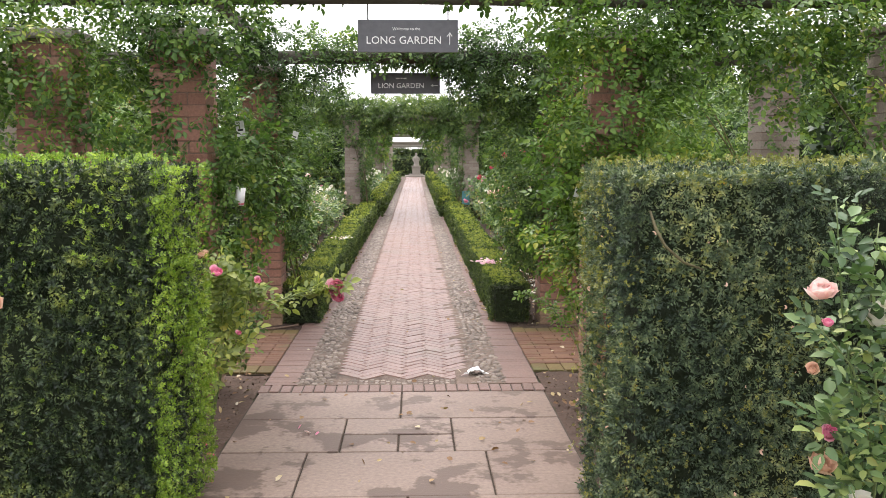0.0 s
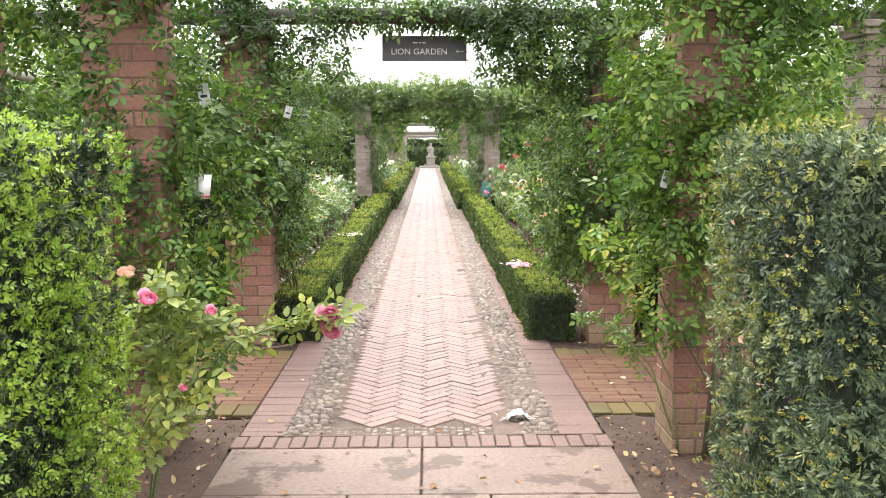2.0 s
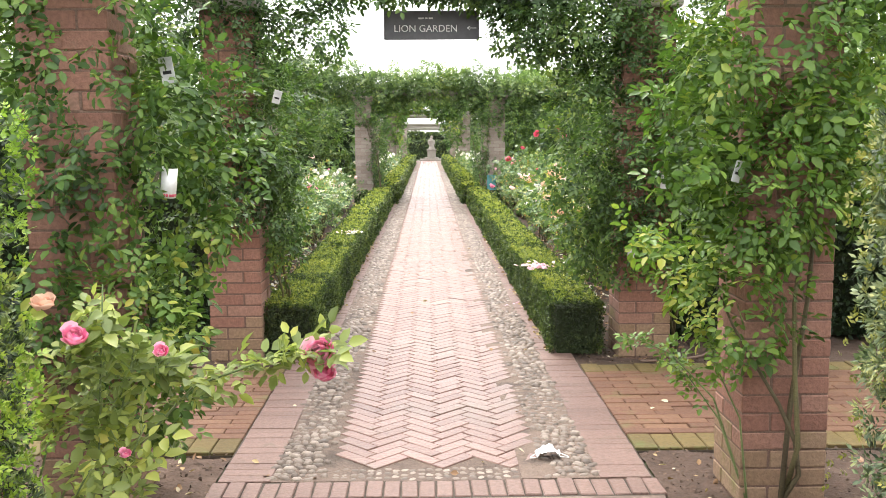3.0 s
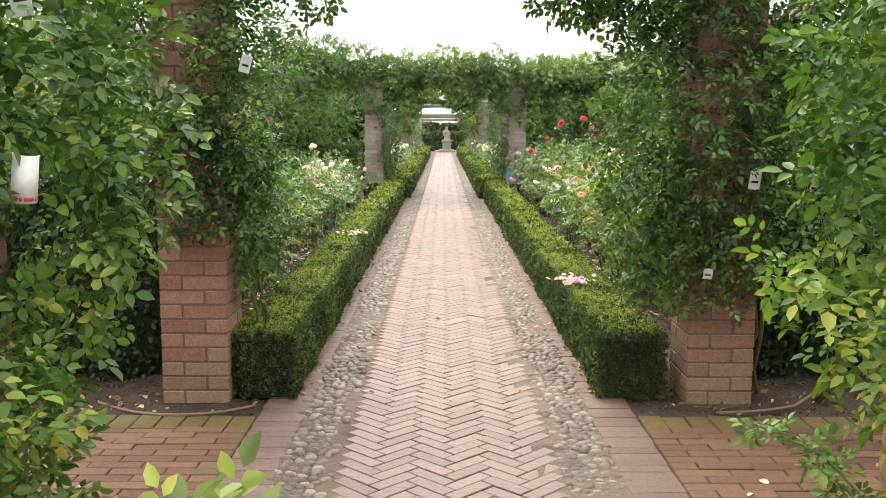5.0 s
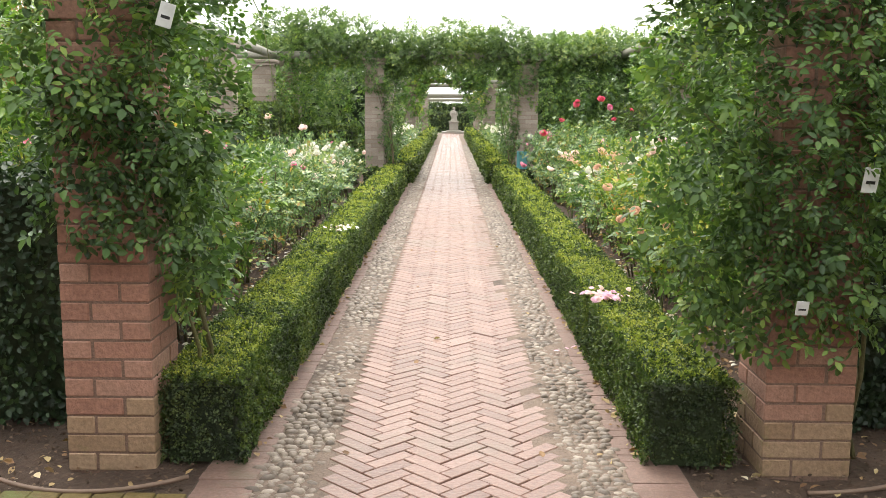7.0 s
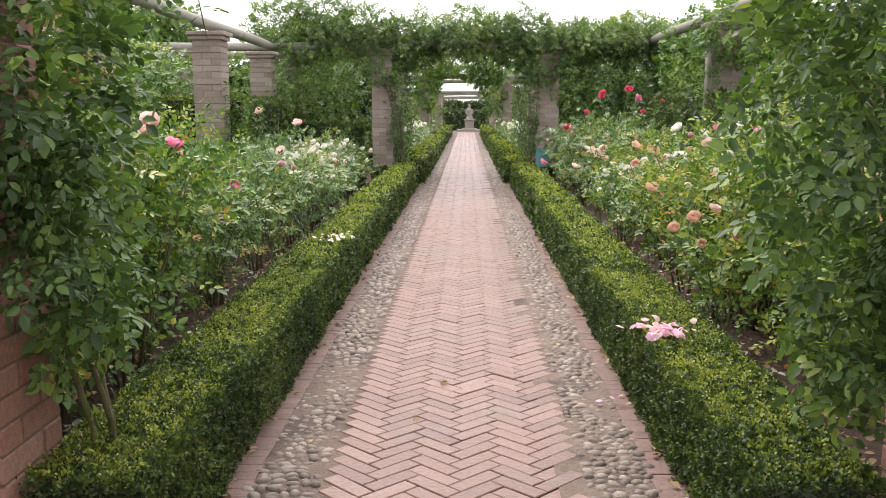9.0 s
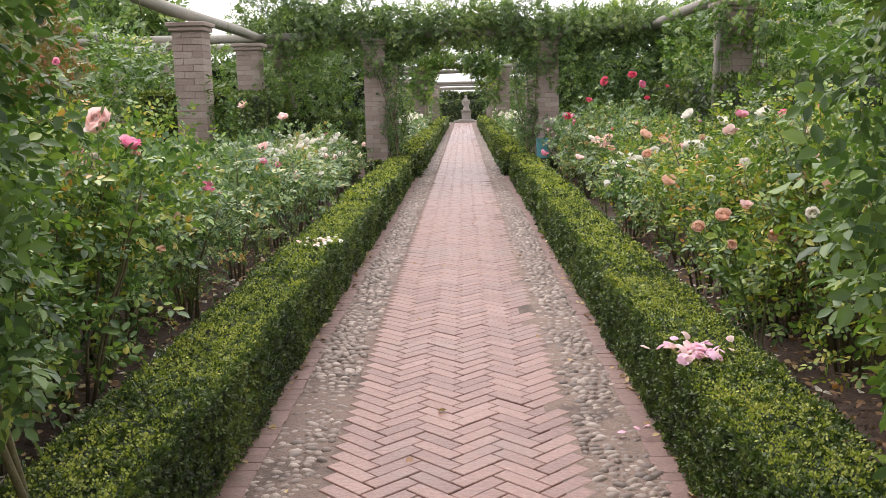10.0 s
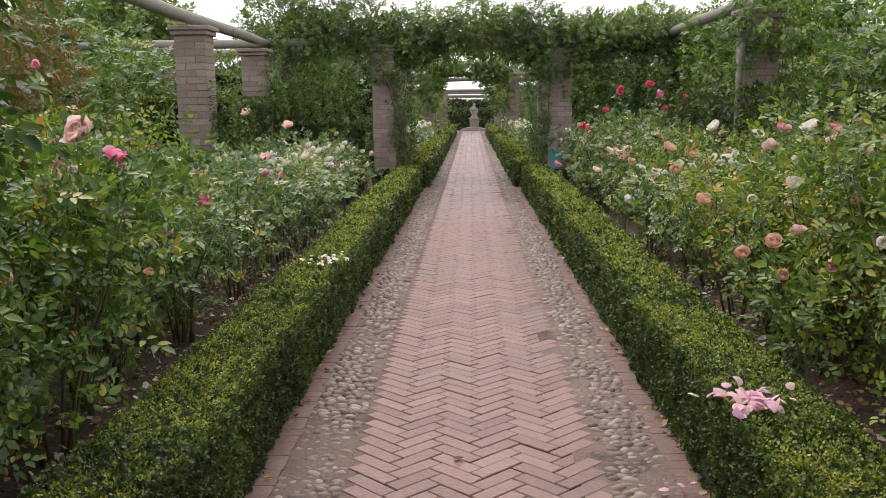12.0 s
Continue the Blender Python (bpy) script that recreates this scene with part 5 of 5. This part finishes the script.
for x, y, z, w, h, turn in ((-0.975, 5.83, 1.665, 0.055, 0.095, -6), (-0.914, 7.95, 1.656, 0.05, 0.08, 15), (1.409, 7.95, 1.135, 0.055, 0.085, 4), (1.05, 5.56, 1.29, 0.036, 0.075, 12), (1.21, 7.95, 0.7, 0.045, 0.05, 3), (1.65, 7.95, 1.71, 0.045, 0.08, 20)):
    tag_plate(x, y, z, w, h, turn)


roll = thing("plant_label", "curled white plant label with a red mark, tied to the climber", "plant label", "plant labels", at=(-0.985, 5.83, 1.255))
roll.rotation_euler = (radians(6), radians(8), 0)
bm = bmesh.new()
edge = []
for k in range(13):
    a = radians(-200 + 220 * k / 12)
    edge.append([bm.verts.new((rr * math.cos(a), rr * math.sin(a), z)) for rr in (0.029, 0.0278) for z in (-0.056, 0.056)])
for p, n in zip(edge, edge[1:]):
    for i, j in ((0, 1), (3, 2), (2, 0), (1, 3)):
        bm.faces.new((p[i], n[i], n[j], p[j]))
part("curled_sheet", bm, WHITE, roll, smooth=True)
part("red_mark", tube_bm([(0, 0, -0.05), (0, 0, -0.044), (0, 0, -0.04)], [0.0294, 0.0295, 0.0294], 14), PETALS["red"], roll, "red band", smooth=True)
part("wire", tube_bm([(0, 0.03, 0.05), (-0.03, 0.06, 0.08), (-0.1, 0.08, 0.09)], [0.0015] * 3, 5), IRON, roll)


def petal_mesh(mat):
    v, f = shell_petal(1.0, 1.4, 0.2, 0.8, 0.1, 0)
    v = v - v.mean(0)
    turned = np.stack([v[:, 1], v[:, 0] * 0.6 - v[:, 2] * 0.8, v[:, 0] * 0.8 + v[:, 2] * 0.6], 1)
    return smooth(mesh_np("petal", turned * 0.8, f, mat))


PETAL_ME = {k: petal_mesh(m) for k, m in PETALS.items()}


def petal_heap(label, x, y, z, count, spread, mats, size, seed, loose=False):
    r, q = random.Random(seed), np.random.default_rng(seed)
    ob = thing("fallen_petals", label, "petals", kind="stuff" if loose else "", at=(x, y, z))
    P = np.stack([q.normal(0, spread[0], count), q.normal(0, spread[1], count), np.abs(q.normal(0, 0.014, count)) + 0.004], 1)
    if loose:
        D = unit(np.stack([q.normal(size=count), q.normal(size=count), 0.25 * q.normal(size=count)], 1))
        N = unit(np.array((0, 0, 1.0)) + 0.35 * q.normal(size=P.shape))
        tagged(scatter("strewn_petal", P, D, N, size * q.uniform(0.7, 1.2, count), PETALS[mats[0]], ob, joined([one_leaf(0.95, 0.14)])), kind="stuff")
        return ob
    for k, p in enumerate(P):
        b = new("petal", PETAL_ME[mats[0 if k % 3 else 1]])
        b.parent = ob
        b.matrix_local = Matrix.LocRotScale(Vector(p), Euler((r.gauss(0, 0.4), r.gauss(0, 0.4), r.uniform(0, 6.3))), (size * r.uniform(0.7, 1.2),) * 3)
    return ob


petal_heap("heap of fallen pink petals lying on the box hedge", 0.86, 9.82, 0.354, 64, (0.065, 0.06), ("lilac", "pale"), 0.042, 1)
petal_heap("heap of fallen cream petals lying on the box hedge", -0.88, 12.55, 0.362, 36, (0.06, 0.1), ("white", "pale"), 0.03, 2)
petal_heap("two fallen pink petals on the cobbles", 0.67, 9.95, 0.02, 3, (0.02, 0.06), ("lilac", "lilac"), 0.035, 3)
petal_heap("scattered red petals on the soil by the paving", -0.98, 4.6, 0.005, 3, (0.03, 0.3), ("red", "red"), 0.05, 4)
petal_heap("pink petals dropped on the sandstone", -0.42, 4.95, 0.004, 3, (0.1, 0.12), ("pink", "pale"), 0.035, 5)
for k, (x, y, n, sd) in enumerate(((-1.28, 9.6, 160, 0.4), (-1.26, 11.0, 240, 0.6), (-1.3, 13.5, 160, 0.8), (1.3, 10.6, 110, 0.5), (1.3, 12.5, 110, 0.7))):
    petal_heap("pale petals and dry leaves strewn over the bed soil", x, y, 0.016, n, (0.13, sd), ("white", "pale"), 0.042, 20 + k, True)


def litter(label, places, size, mat, seed):
    q = np.random.default_rng(seed)
    P = np.array(places, float)
    ob = thing("dry_leaves", label, "leaf litter", kind="stuff")
    D = unit(np.stack([q.normal(size=len(P)), q.normal(size=len(P)), 0.3 * q.normal(size=len(P))], 1))
    scatter("leaf", P, D, unit(np.array((0, 0, 1.0)) + 0.4 * q.normal(size=P.shape)), size * q.uniform(0.5, 1.3, len(P)), mat, ob, SINGLE)


DRY = leaf_material("dry_leaves", [(0.0, (0.11, 0.06, 0.035)), (0.45, (0.27, 0.16, 0.085)), (0.75, (0.45, 0.35, 0.18)), (1.0, (0.68, 0.62, 0.52))], 0.7, 3.0, 0.1)
MULCH = leaf_material("bark_mulch", [(0.0, (0.03, 0.02, 0.014)), (0.5, (0.09, 0.06, 0.042)), (0.85, (0.17, 0.12, 0.085)), (1.0, (0.3, 0.24, 0.18))], 0.9, 3.0, 0.0)
q = np.random.default_rng(77)
spots = [(s * q.uniform(0.73, 0.79), q.uniform(8.3, 15), 0.012) for s in (-1, 1) for _ in range(130)]
spots += [(s * q.uniform(0.93, 2.2), q.uniform(7.98, 8.75), 0.012) for s in (-1, 1) for _ in range(90)]
spots += [(s * q.uniform(0.93, 1.6), q.uniform(4.3, 6.4), 0.012) for s in (-1, 1) for _ in range(110)]
spots += [(q.uniform(-0.85, 0.85), q.uniform(4.2, 16), 0.012) for _ in range(45)]
spots += [(s * q.uniform(0.95, 3), q.uniform(6.5, 7.9), 0.012) for s in (-1, 1) for _ in range(14)]
spots += [(s * q.uniform(1.12, 1.9), q.uniform(8.8, 16), 0.022) for s in (-1, 1) for _ in range(1500)]
spots += [(q.uniform(-0.88, 0.88), q.uniform(3.6, 5.9), 0.008) for _ in range(40)]
litter("brown and yellow fallen leaves along the kerbs and beds", spots, 0.036, DRY, 78)
chips = [(s * q.uniform(0.93, 1.9), q.uniform(4.3, 6.4), 0.006) for s in (-1, 1) for _ in range(1300)]
chips += [(s * q.uniform(0.93, 2.4), q.uniform(7.98, 8.75), 0.006) for s in (-1, 1) for _ in range(900)]
chips += [(s * q.uniform(1.14, 1.9), q.uniform(8.8, 15), 0.016) for s in (-1, 1) for _ in range(2200)]
litter("dark bark chips and crumbs of mulch over the soil", chips, 0.017, MULCH, 79)
mask = thing("face_mask", "crumpled white paper face mask dropped on the cobbles", "litter", at=(0.5, 6.32, 0.0))
bm = bmesh.new()
bmesh.ops.create_grid(bm, x_segments=14, y_segments=9, size=0.5, matrix=Matrix.Diagonal((0.13, 0.085, 1, 1)))
for v in bm.verts:
    f = noise.noise(v.co * 28)
    v.co.z = 0.022 + 0.018 * f + 0.012 * noise.noise(v.co * 70) + 0.02 * (1 - (v.co.x / 0.065) ** 2)
    v.co.x *= 0.85 + 0.2 * f
part("sheet", bm, WHITE, mask, smooth=True)
for sx in (-1, 1):
    part("ear_loop", tube_bm([(sx * (0.05 + 0.035 * math.sin(math.pi * k / 8)), -0.04 - 0.035 * math.sin(math.pi * k / 8) + 0.05 * k / 8, 0.02) for k in range(9)], [0.0022] * 9, 5), WHITE, mask, smooth=True)
hose = thing("garden_hose", "thin brown irrigation hose curving round the pier base", "hose", at=(-1.28, 8.1, 0))
part("tube", tube_bm([(-0.42 + 0.07 * k, -0.02 - 0.11 * math.sin(k * 0.28), 0.012 + 0.03 * (abs(k - 6) / 6) ** 3) for k in range(12)], [0.009] * 12, 8), HOSE, hose, smooth=True)
hose = thing("garden_hose", "thin brown irrigation hose curving round the pier base", "hose", at=(1.5, 8.1, 0))
part("tube", tube_bm([(-0.2 + 0.06 * k, -0.08 + 0.008 * k * k * 0.3, 0.012 + 0.02 * max(0, k - 7)) for k in range(12)], [0.009] * 12, 8), HOSE, hose, smooth=True)
q = np.random.default_rng(5)
for label, n, lo, hi, mat in (("orange berries and dead tips scattered over the dark yew hedge", 34, (0.84, 3.35, 0.2), (2.4, 3.36, 1.45), "peach"), ("few reddish berries in the end of the dark yew hedge", 14, (0.79, 3.4, 0.3), (0.8, 4.1, 1.45), "peach")):
    ob = thing("berry_sprigs", label, "berries", kind="stuff")
    P = q.uniform(lo, hi, (n, 3)) - np.array((0.01, 0.02, 0))
    scatter("berry", P, unit(q.normal(size=P.shape)), unit(q.normal(size=P.shape)), q.uniform(0.01, 0.022, n), PETALS[mat], ob, PAIR)

board = thing("marker_board", "small faded teal board on a stake among the red roses", "sign", at=(1.22, 20.6, 0))
part("stake", tube_bm([(0, 0, -0.05), (0, 0, 0.3), (0, 0, 0.62)], [0.014, 0.013, 0.012], 7), BARK, board)
part("panel", box_bm((-0.09, -0.012, 0.36), (0.09, 0.0, 0.66), 0.006), TEAL, board)
trunk = thing("climber_trunk", "pale bare climber trunk beside the bed pier", "climber", at=(2.83, 17.0, 0))
part("trunk", tube_bm([(0, 0, -0.05), (0.02, 0, 0.6), (-0.02, 0.02, 1.2), (0.01, 0, 1.8), (0.06, 0.02, 2.3)], [0.045, 0.04, 0.036, 0.034, 0.028], 9), LOG, trunk, smooth=True)

# ---- end of the walk: stone figure, walls and trees ----
def figure(x, y):
    """A weathered stone figure on a stepped pedestal, in one plain mesh."""
    bm = bmesh.new()
    for z0, z1, w in ((0, 0.1, 1.7), (0.1, 0.18, 1.05), (0.18, 0.62, 0.62), (0.62, 0.7, 0.74)):
        box_bm((-w / 2, -w / 2, z0), (w / 2, w / 2, z1), 0.015, bm)
    tube_bm([(0, 0, 0.7), (0.02, 0, 0.85), (0.0, 0, 1.05), (-0.02, 0, 1.2), (0, 0, 1.32), (0, 0, 1.37)], [0.26, 0.2, 0.17, 0.2, 0.14, 0.06], 12, bm)
    bmesh.ops.create_uvsphere(bm, u_segments=12, v_segments=8, radius=0.1, matrix=Matrix.Translation((0.0, 0, 1.45)))
    for x in (-0.19, 0.18):
        tube_bm([(x, 0, 1.26), (x * 1.25, -0.04, 1.08), (x * 0.8, -0.14, 0.96)], [0.06, 0.055, 0.045], 8, bm)
    me = bpy.data.meshes.new("stone_figure")
    bm.to_mesh(me)
    bm.free()
    me.materials.append(STONE)
    ob = new("stone_figure", me)
    ob.location, ob.scale = (x, y, 0), (0.8, 0.8, 0.95)
    return tagged(ob, "pale weathered stone figure on a stepped pedestal ending the path", "statue")


figure(0.0, 57.6)
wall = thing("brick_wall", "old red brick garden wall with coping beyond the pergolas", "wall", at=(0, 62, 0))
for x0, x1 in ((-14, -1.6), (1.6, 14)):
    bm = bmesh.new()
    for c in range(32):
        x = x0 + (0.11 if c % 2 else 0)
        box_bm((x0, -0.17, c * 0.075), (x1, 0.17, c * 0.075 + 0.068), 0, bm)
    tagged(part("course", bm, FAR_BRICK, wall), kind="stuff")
    part("coping", box_bm((x0 - 0.04, -0.22, 2.4), (x1 + 0.04, 0.22, 2.5), 0.02), STONE, wall)
hedge("far_hedge", "dark clipped hedge behind the stone figure", (-3, 59.6, 0), (3, 60.4, 1.1), YEW, BOX_SPRIG, 160, 0.14, ("-z",), 0.06, 90, "hedge")


def tree(x, y, h, spread, seed, label, mat=FAR_LEAF, n=1500, leaf=0.39):
    r = random.Random(seed)
    ob = thing("tree", label, "tree", "background trees", at=(x, y, 0))
    tr = part("trunk", tube_bm([(0, 0, -0.1), (0.05, 0, h * 0.2), (0.1, 0.05, h * 0.45), (0.0, 0.1, h * 0.75)], [0.2, 0.16, 0.12, 0.05], 9), BARK, ob, smooth=True)
    blobs = []
    for k in range(11):
        a, z = k * 2.4 + r.uniform(-0.4, 0.4), h * r.uniform(0.38, 0.86)
        d = spread * r.uniform(0.3, 0.85) * (1.15 - z / h * 0.7)
        tip = (math.cos(a) * d, math.sin(a) * d, z)
        part("limb", tube_bm([(0.05, 0.03, z * 0.55), (tip[0] * 0.5, tip[1] * 0.5, z * 0.85), tip], [0.07, 0.045, 0.015], 6), BARK, ob, smooth=True)
        s = spread * r.uniform(0.28, 0.5)
        blobs.append((*tip, s, s, s * r.uniform(0.6, 0.85)))
    foliage_mass("crown", ob, blobs, n, leaf, mat, TRIO, seed, 0.3, shell=0.8)
    return ob


for k, (x, y, h, sp) in enumerate(((-9.5, 33, 5.0, 2.6), (-14, 40, 6.5, 3.4), (-21, 44, 7.0, 3.8), (-7.5, 52, 5.5, 3.0), (-12, 27, 4.6, 2.2), (8.5, 38, 5.4, 2.8), (13, 44, 6.5, 3.2), (19, 42, 7.0, 3.8), (5.5, 58, 5.5, 2.6), (10.5, 28, 4.8, 2.4), (-16, 20, 6.0, 3.0), (15, 19, 6.0, 3.0), (-10, 8, 5.0, 2.6), (10, 7.5, 5.0, 2.6))):
    tree(x, y, h, sp, 300 + k, "leafy green garden tree behind the pergolas")
for sx in (-1, 1):
    a, b = sorted((sx * 7.6, sx * 8.3))
    hedge("tall_hedge", "tall dark hedge beyond the side pergola", (a, 3.0, 0), (b, 27.0, 2.3), LAUREL, BOX_SPRIG, 70, 0.2, ("-z",), 0.08, 97, "hedge")
    a, b = sorted((sx * 1.9, sx * 8.3))
    hedge("tall_hedge", "tall dark hedge behind the far pergola", (a, 27.2, 0), (b, 27.9, 2.1), LAUREL, BOX_SPRIG, 90, 0.2, ("-z",), 0.08, 98, "hedge")
    a, b = sorted((sx * 4.4, sx * 7.6))
    hedge("tall_hedge", "tall dark hedge closing the crossing path", (a, 9.3, 0), (b, 9.9, 2.1), LAUREL, BOX_SPRIG, 90, 0.2, ("-z",), 0.08, 99, "hedge")
hedge("boundary_hedge", "tall dark hedge bounding the garden", (-30, 70, 0), (30, 71.5, 1.5), YEW, BOX_SPRIG, 40, 0.36, ("-z", "+y"), 0.1, 95, "hedge")
hedge("boundary_hedge", "tall hedge behind the start of the paved walk", (-9, -7.2, 0), (9, -6.2, 2.2), YEW, BOX_SPRIG, 60, 0.22, ("-z", "-y"), 0.05, 96, "hedge")

# ---- pieces of the paths ----
def joined_mesh(name, tv, faces_list, mats4, mat):
    """One mesh of many placed copies of a small template; faces by number of corners."""
    M = np.array([np.array(m) for m in mats4])
    V = np.einsum("nij,kj->nki", M[:, :3, :3], tv) + M[:, None, :3, 3]
    me = bpy.data.meshes.new(name)
    faces = [tuple(int(i) + len(tv) * n for i in f) for n in range(len(M)) for f in faces_list]
    me.from_pydata(V.reshape(-1, 3).tolist(), [], faces)
    me.materials.append(mat)
    return me


def template(me):
    return np.array([v.co[:] for v in me.vertices]), [tuple(p.vertices) for p in me.polygons]


def lay(name, me, far_mat, places, parent, near, rest_name):
    """Pieces within the near stretch become parts of their own, the others one joined part."""
    rest = []
    for m in places:
        if near[0] <= m.translation.y <= near[1]:
            b = new(name, me)
            b.parent = parent
            b.matrix_local = m
        else:
            rest.append(m)
    if rest:
        tv, tf = template(me)
        tagged(child(rest_name, joined_mesh(rest_name, tv, tf, rest, far_mat), parent), kind="stuff")


jit = random.Random(9)
BW = 0.0685
PAVER_ME = brick_mesh("brick", (3 * BW - 0.0045, BW - 0.004, 0.04), PAVER, 0.003)
places = []
c45 = Matrix.Rotation(radians(45), 4, "Z")
for a in range(-20, 640):
    for b in range(-8, 9):
        for cx, cy, turn in ((1.5, 0.5, 0), (3.5, -0.5, 90)):
            u, v = BW * (cx + a + 3 * b), BW * (cy + a - 3 * b)
            p = c45 @ Vector((u, v, 0))
            x, y = p.x + 0.03, p.y + 6.2
            if abs(x) < 0.425 and 6.28 < y < 57.2:
                tilt = Matrix.Rotation(jit.gauss(0, 0.005), 4, "X") @ Matrix.Rotation(jit.gauss(0, 0.004), 4, "Y")
                places.append(Matrix.Translation((x, y, -0.02 + jit.gauss(0.004, 0.001))) @ c45 @ Matrix.Rotation(radians(turn) + jit.gauss(0, 0.012), 4, "Z") @ tilt)
lay("brick", PAVER_ME, PAVER_FAR, places, path, (8.75, 12.9), "herringbone_rest")

KERB_ME = brick_mesh("kerb_brick", (0.213, 0.0692, 0.06), KERB_BRICK, 0.0014)
for sx in (-1, 1):
    places = []
    y = 6.1
    while y < 57:
        places.append(Matrix.Translation((sx * (0.793 + jit.gauss(0, 0.003)), y, -0.024 + jit.gauss(0, 0.001))) @ Matrix.Rotation(jit.gauss(0, 0.008), 4, "Z"))
        y += 0.0705
    lay("kerb_brick", KERB_ME, KERB_BRICK, places, path, (6.0, 22.0), "kerb_rest")
SOLDIER_ME = brick_mesh("brick", (0.064, 0.165, 0.06), KERB_BRICK, 0.004)
for k in range(26):
    b = new("brick", SOLDIER_ME)
    b.parent = path
    b.matrix_local = Matrix.Translation((-0.8875 + 0.071 * k, 5.975 + jit.gauss(0, 0.003), -0.026 + jit.gauss(0, 0.002))) @ Matrix.Rotation(jit.gauss(0, 0.015), 4, "Z")


def pebble_mesh(seed, mat, rings=3, sides=8):
    r = random.Random(seed)
    bm = bmesh.new()
    bmesh.ops.create_uvsphere(bm, u_segments=sides, v_segments=rings + 3, radius=0.5)
    bmesh.ops.delete(bm, geom=[v for v in bm.verts if v.co.z < -0.2], context="VERTS")
    off = Vector((r.uniform(0, 9), r.uniform(0, 9), 0))
    for v in bm.verts:
        v.co *= 1 + 0.25 * noise.noise(v.co * 2.2 + off)
    me = bpy.data.meshes.new("pebble")
    bm.to_mesh(me)
    bm.free()
    me.materials.append(mat)
    for p in me.polygons:
        p.use_smooth = True
    return me


PEBBLES = [pebble_mesh(n, PEBBLE) for n in range(4)]
PEBBLE_LOW = pebble_mesh(9, PEBBLE_FAR, 2, 7)
for sx in (-1, 1):
    rest = []
    y = 6.1
    while y < 40:
        step = 0.04 if y < 22 else 0.062
        x = 0.45
        while x < 0.668:
            w = jit.uniform(0.03, 0.068) * (1 if y < 22 else 1.4)
            px, py = sx * (x + w / 2), y + jit.uniform(-0.012, 0.012)
            x += w * 0.93
            bare = noise.noise(Vector((px * 2, py * 1.3, 3.0 * sx)))
            if (abs(px) < 0.5 and jit.random() < 0.5):
                continue
            m = Matrix.Translation((px, py, -0.0082 + jit.uniform(-0.004, 0.004) - 0.016 * max(-0.2, bare - 0.1))) @ Matrix.Rotation(jit.uniform(-0.7, 0.7), 4, "Z") @ Matrix.Diagonal((w * 1.05, step * jit.uniform(0.8, 1.15), jit.uniform(0.03, 0.044), 1))
            if 9.05 < py < 11.0:
                b = new("pebble", PEBBLES[jit.randrange(4)])
                b.parent = path
                b.matrix_local = m
            else:
                rest.append(m)
        y += step
    tv, tf = template(PEBBLE_LOW)
    ob = tagged(child("cobble_rest", joined_mesh("cobble_rest", tv, tf, rest, PEBBLE_FAR), path), kind="stuff")
    for p in ob.data.polygons:
        p.use_smooth = True

# loose pebbles along the row where the herringbone starts
for k in range(70):
    b = new("pebble", PEBBLES[k % 4])
    b.parent = path
    b.matrix_local = Matrix.Translation((-0.42 + 0.036 * (k % 24), 6.105 + 0.045 * (k // 24) + jit.uniform(-0.015, 0.015), -0.014)) @ Matrix.Rotation(jit.uniform(-1, 1), 4, "Z") @ Matrix.Diagonal((0.05, 0.04, 0.034, 1))

SIDE_ME = brick_mesh("brick", (0.2195, 0.0708, 0.05), SIDE_BRICK, 0.004)
HALF_ME = brick_mesh("brick", (0.106, 0.0708, 0.05), SIDE_BRICK, 0.004)
EDGE_ME = brick_mesh("brick", (0.105, 0.2, 0.05), MOSSY_BRICK, 0.004)
for sx in (-1, 1):
    for row in range(16):
        y = 6.665 + row * 0.0735
        for k in range(11):
            if row % 2 and k == 0:
                b = new("brick", HALF_ME)
                b.parent = side_path
                b.matrix_local = Matrix.Translation((sx * 0.963, y, -0.018))
            x = 1.02 + 0.223 * k + (0.11 if row % 2 else 0)
            if x < 3.3:
                b = new("brick", SIDE_ME)
                b.parent = side_path
                b.matrix_local = Matrix.Translation((sx * x, y, -0.018 + jit.gauss(0, 0.002))) @ Matrix.Rotation(jit.gauss(0, 0.01), 4, "Z")
    for y in (6.525, 7.885):
        for k in range(21):
            b = new("brick", EDGE_ME)
            b.parent = side_path
            b.matrix_local = Matrix.Translation((sx * (0.965 + 0.11 * k), y, -0.018 + jit.gauss(0, 0.002))) @ Matrix.Rotation(jit.gauss(0, 0.01), 4, "Z")
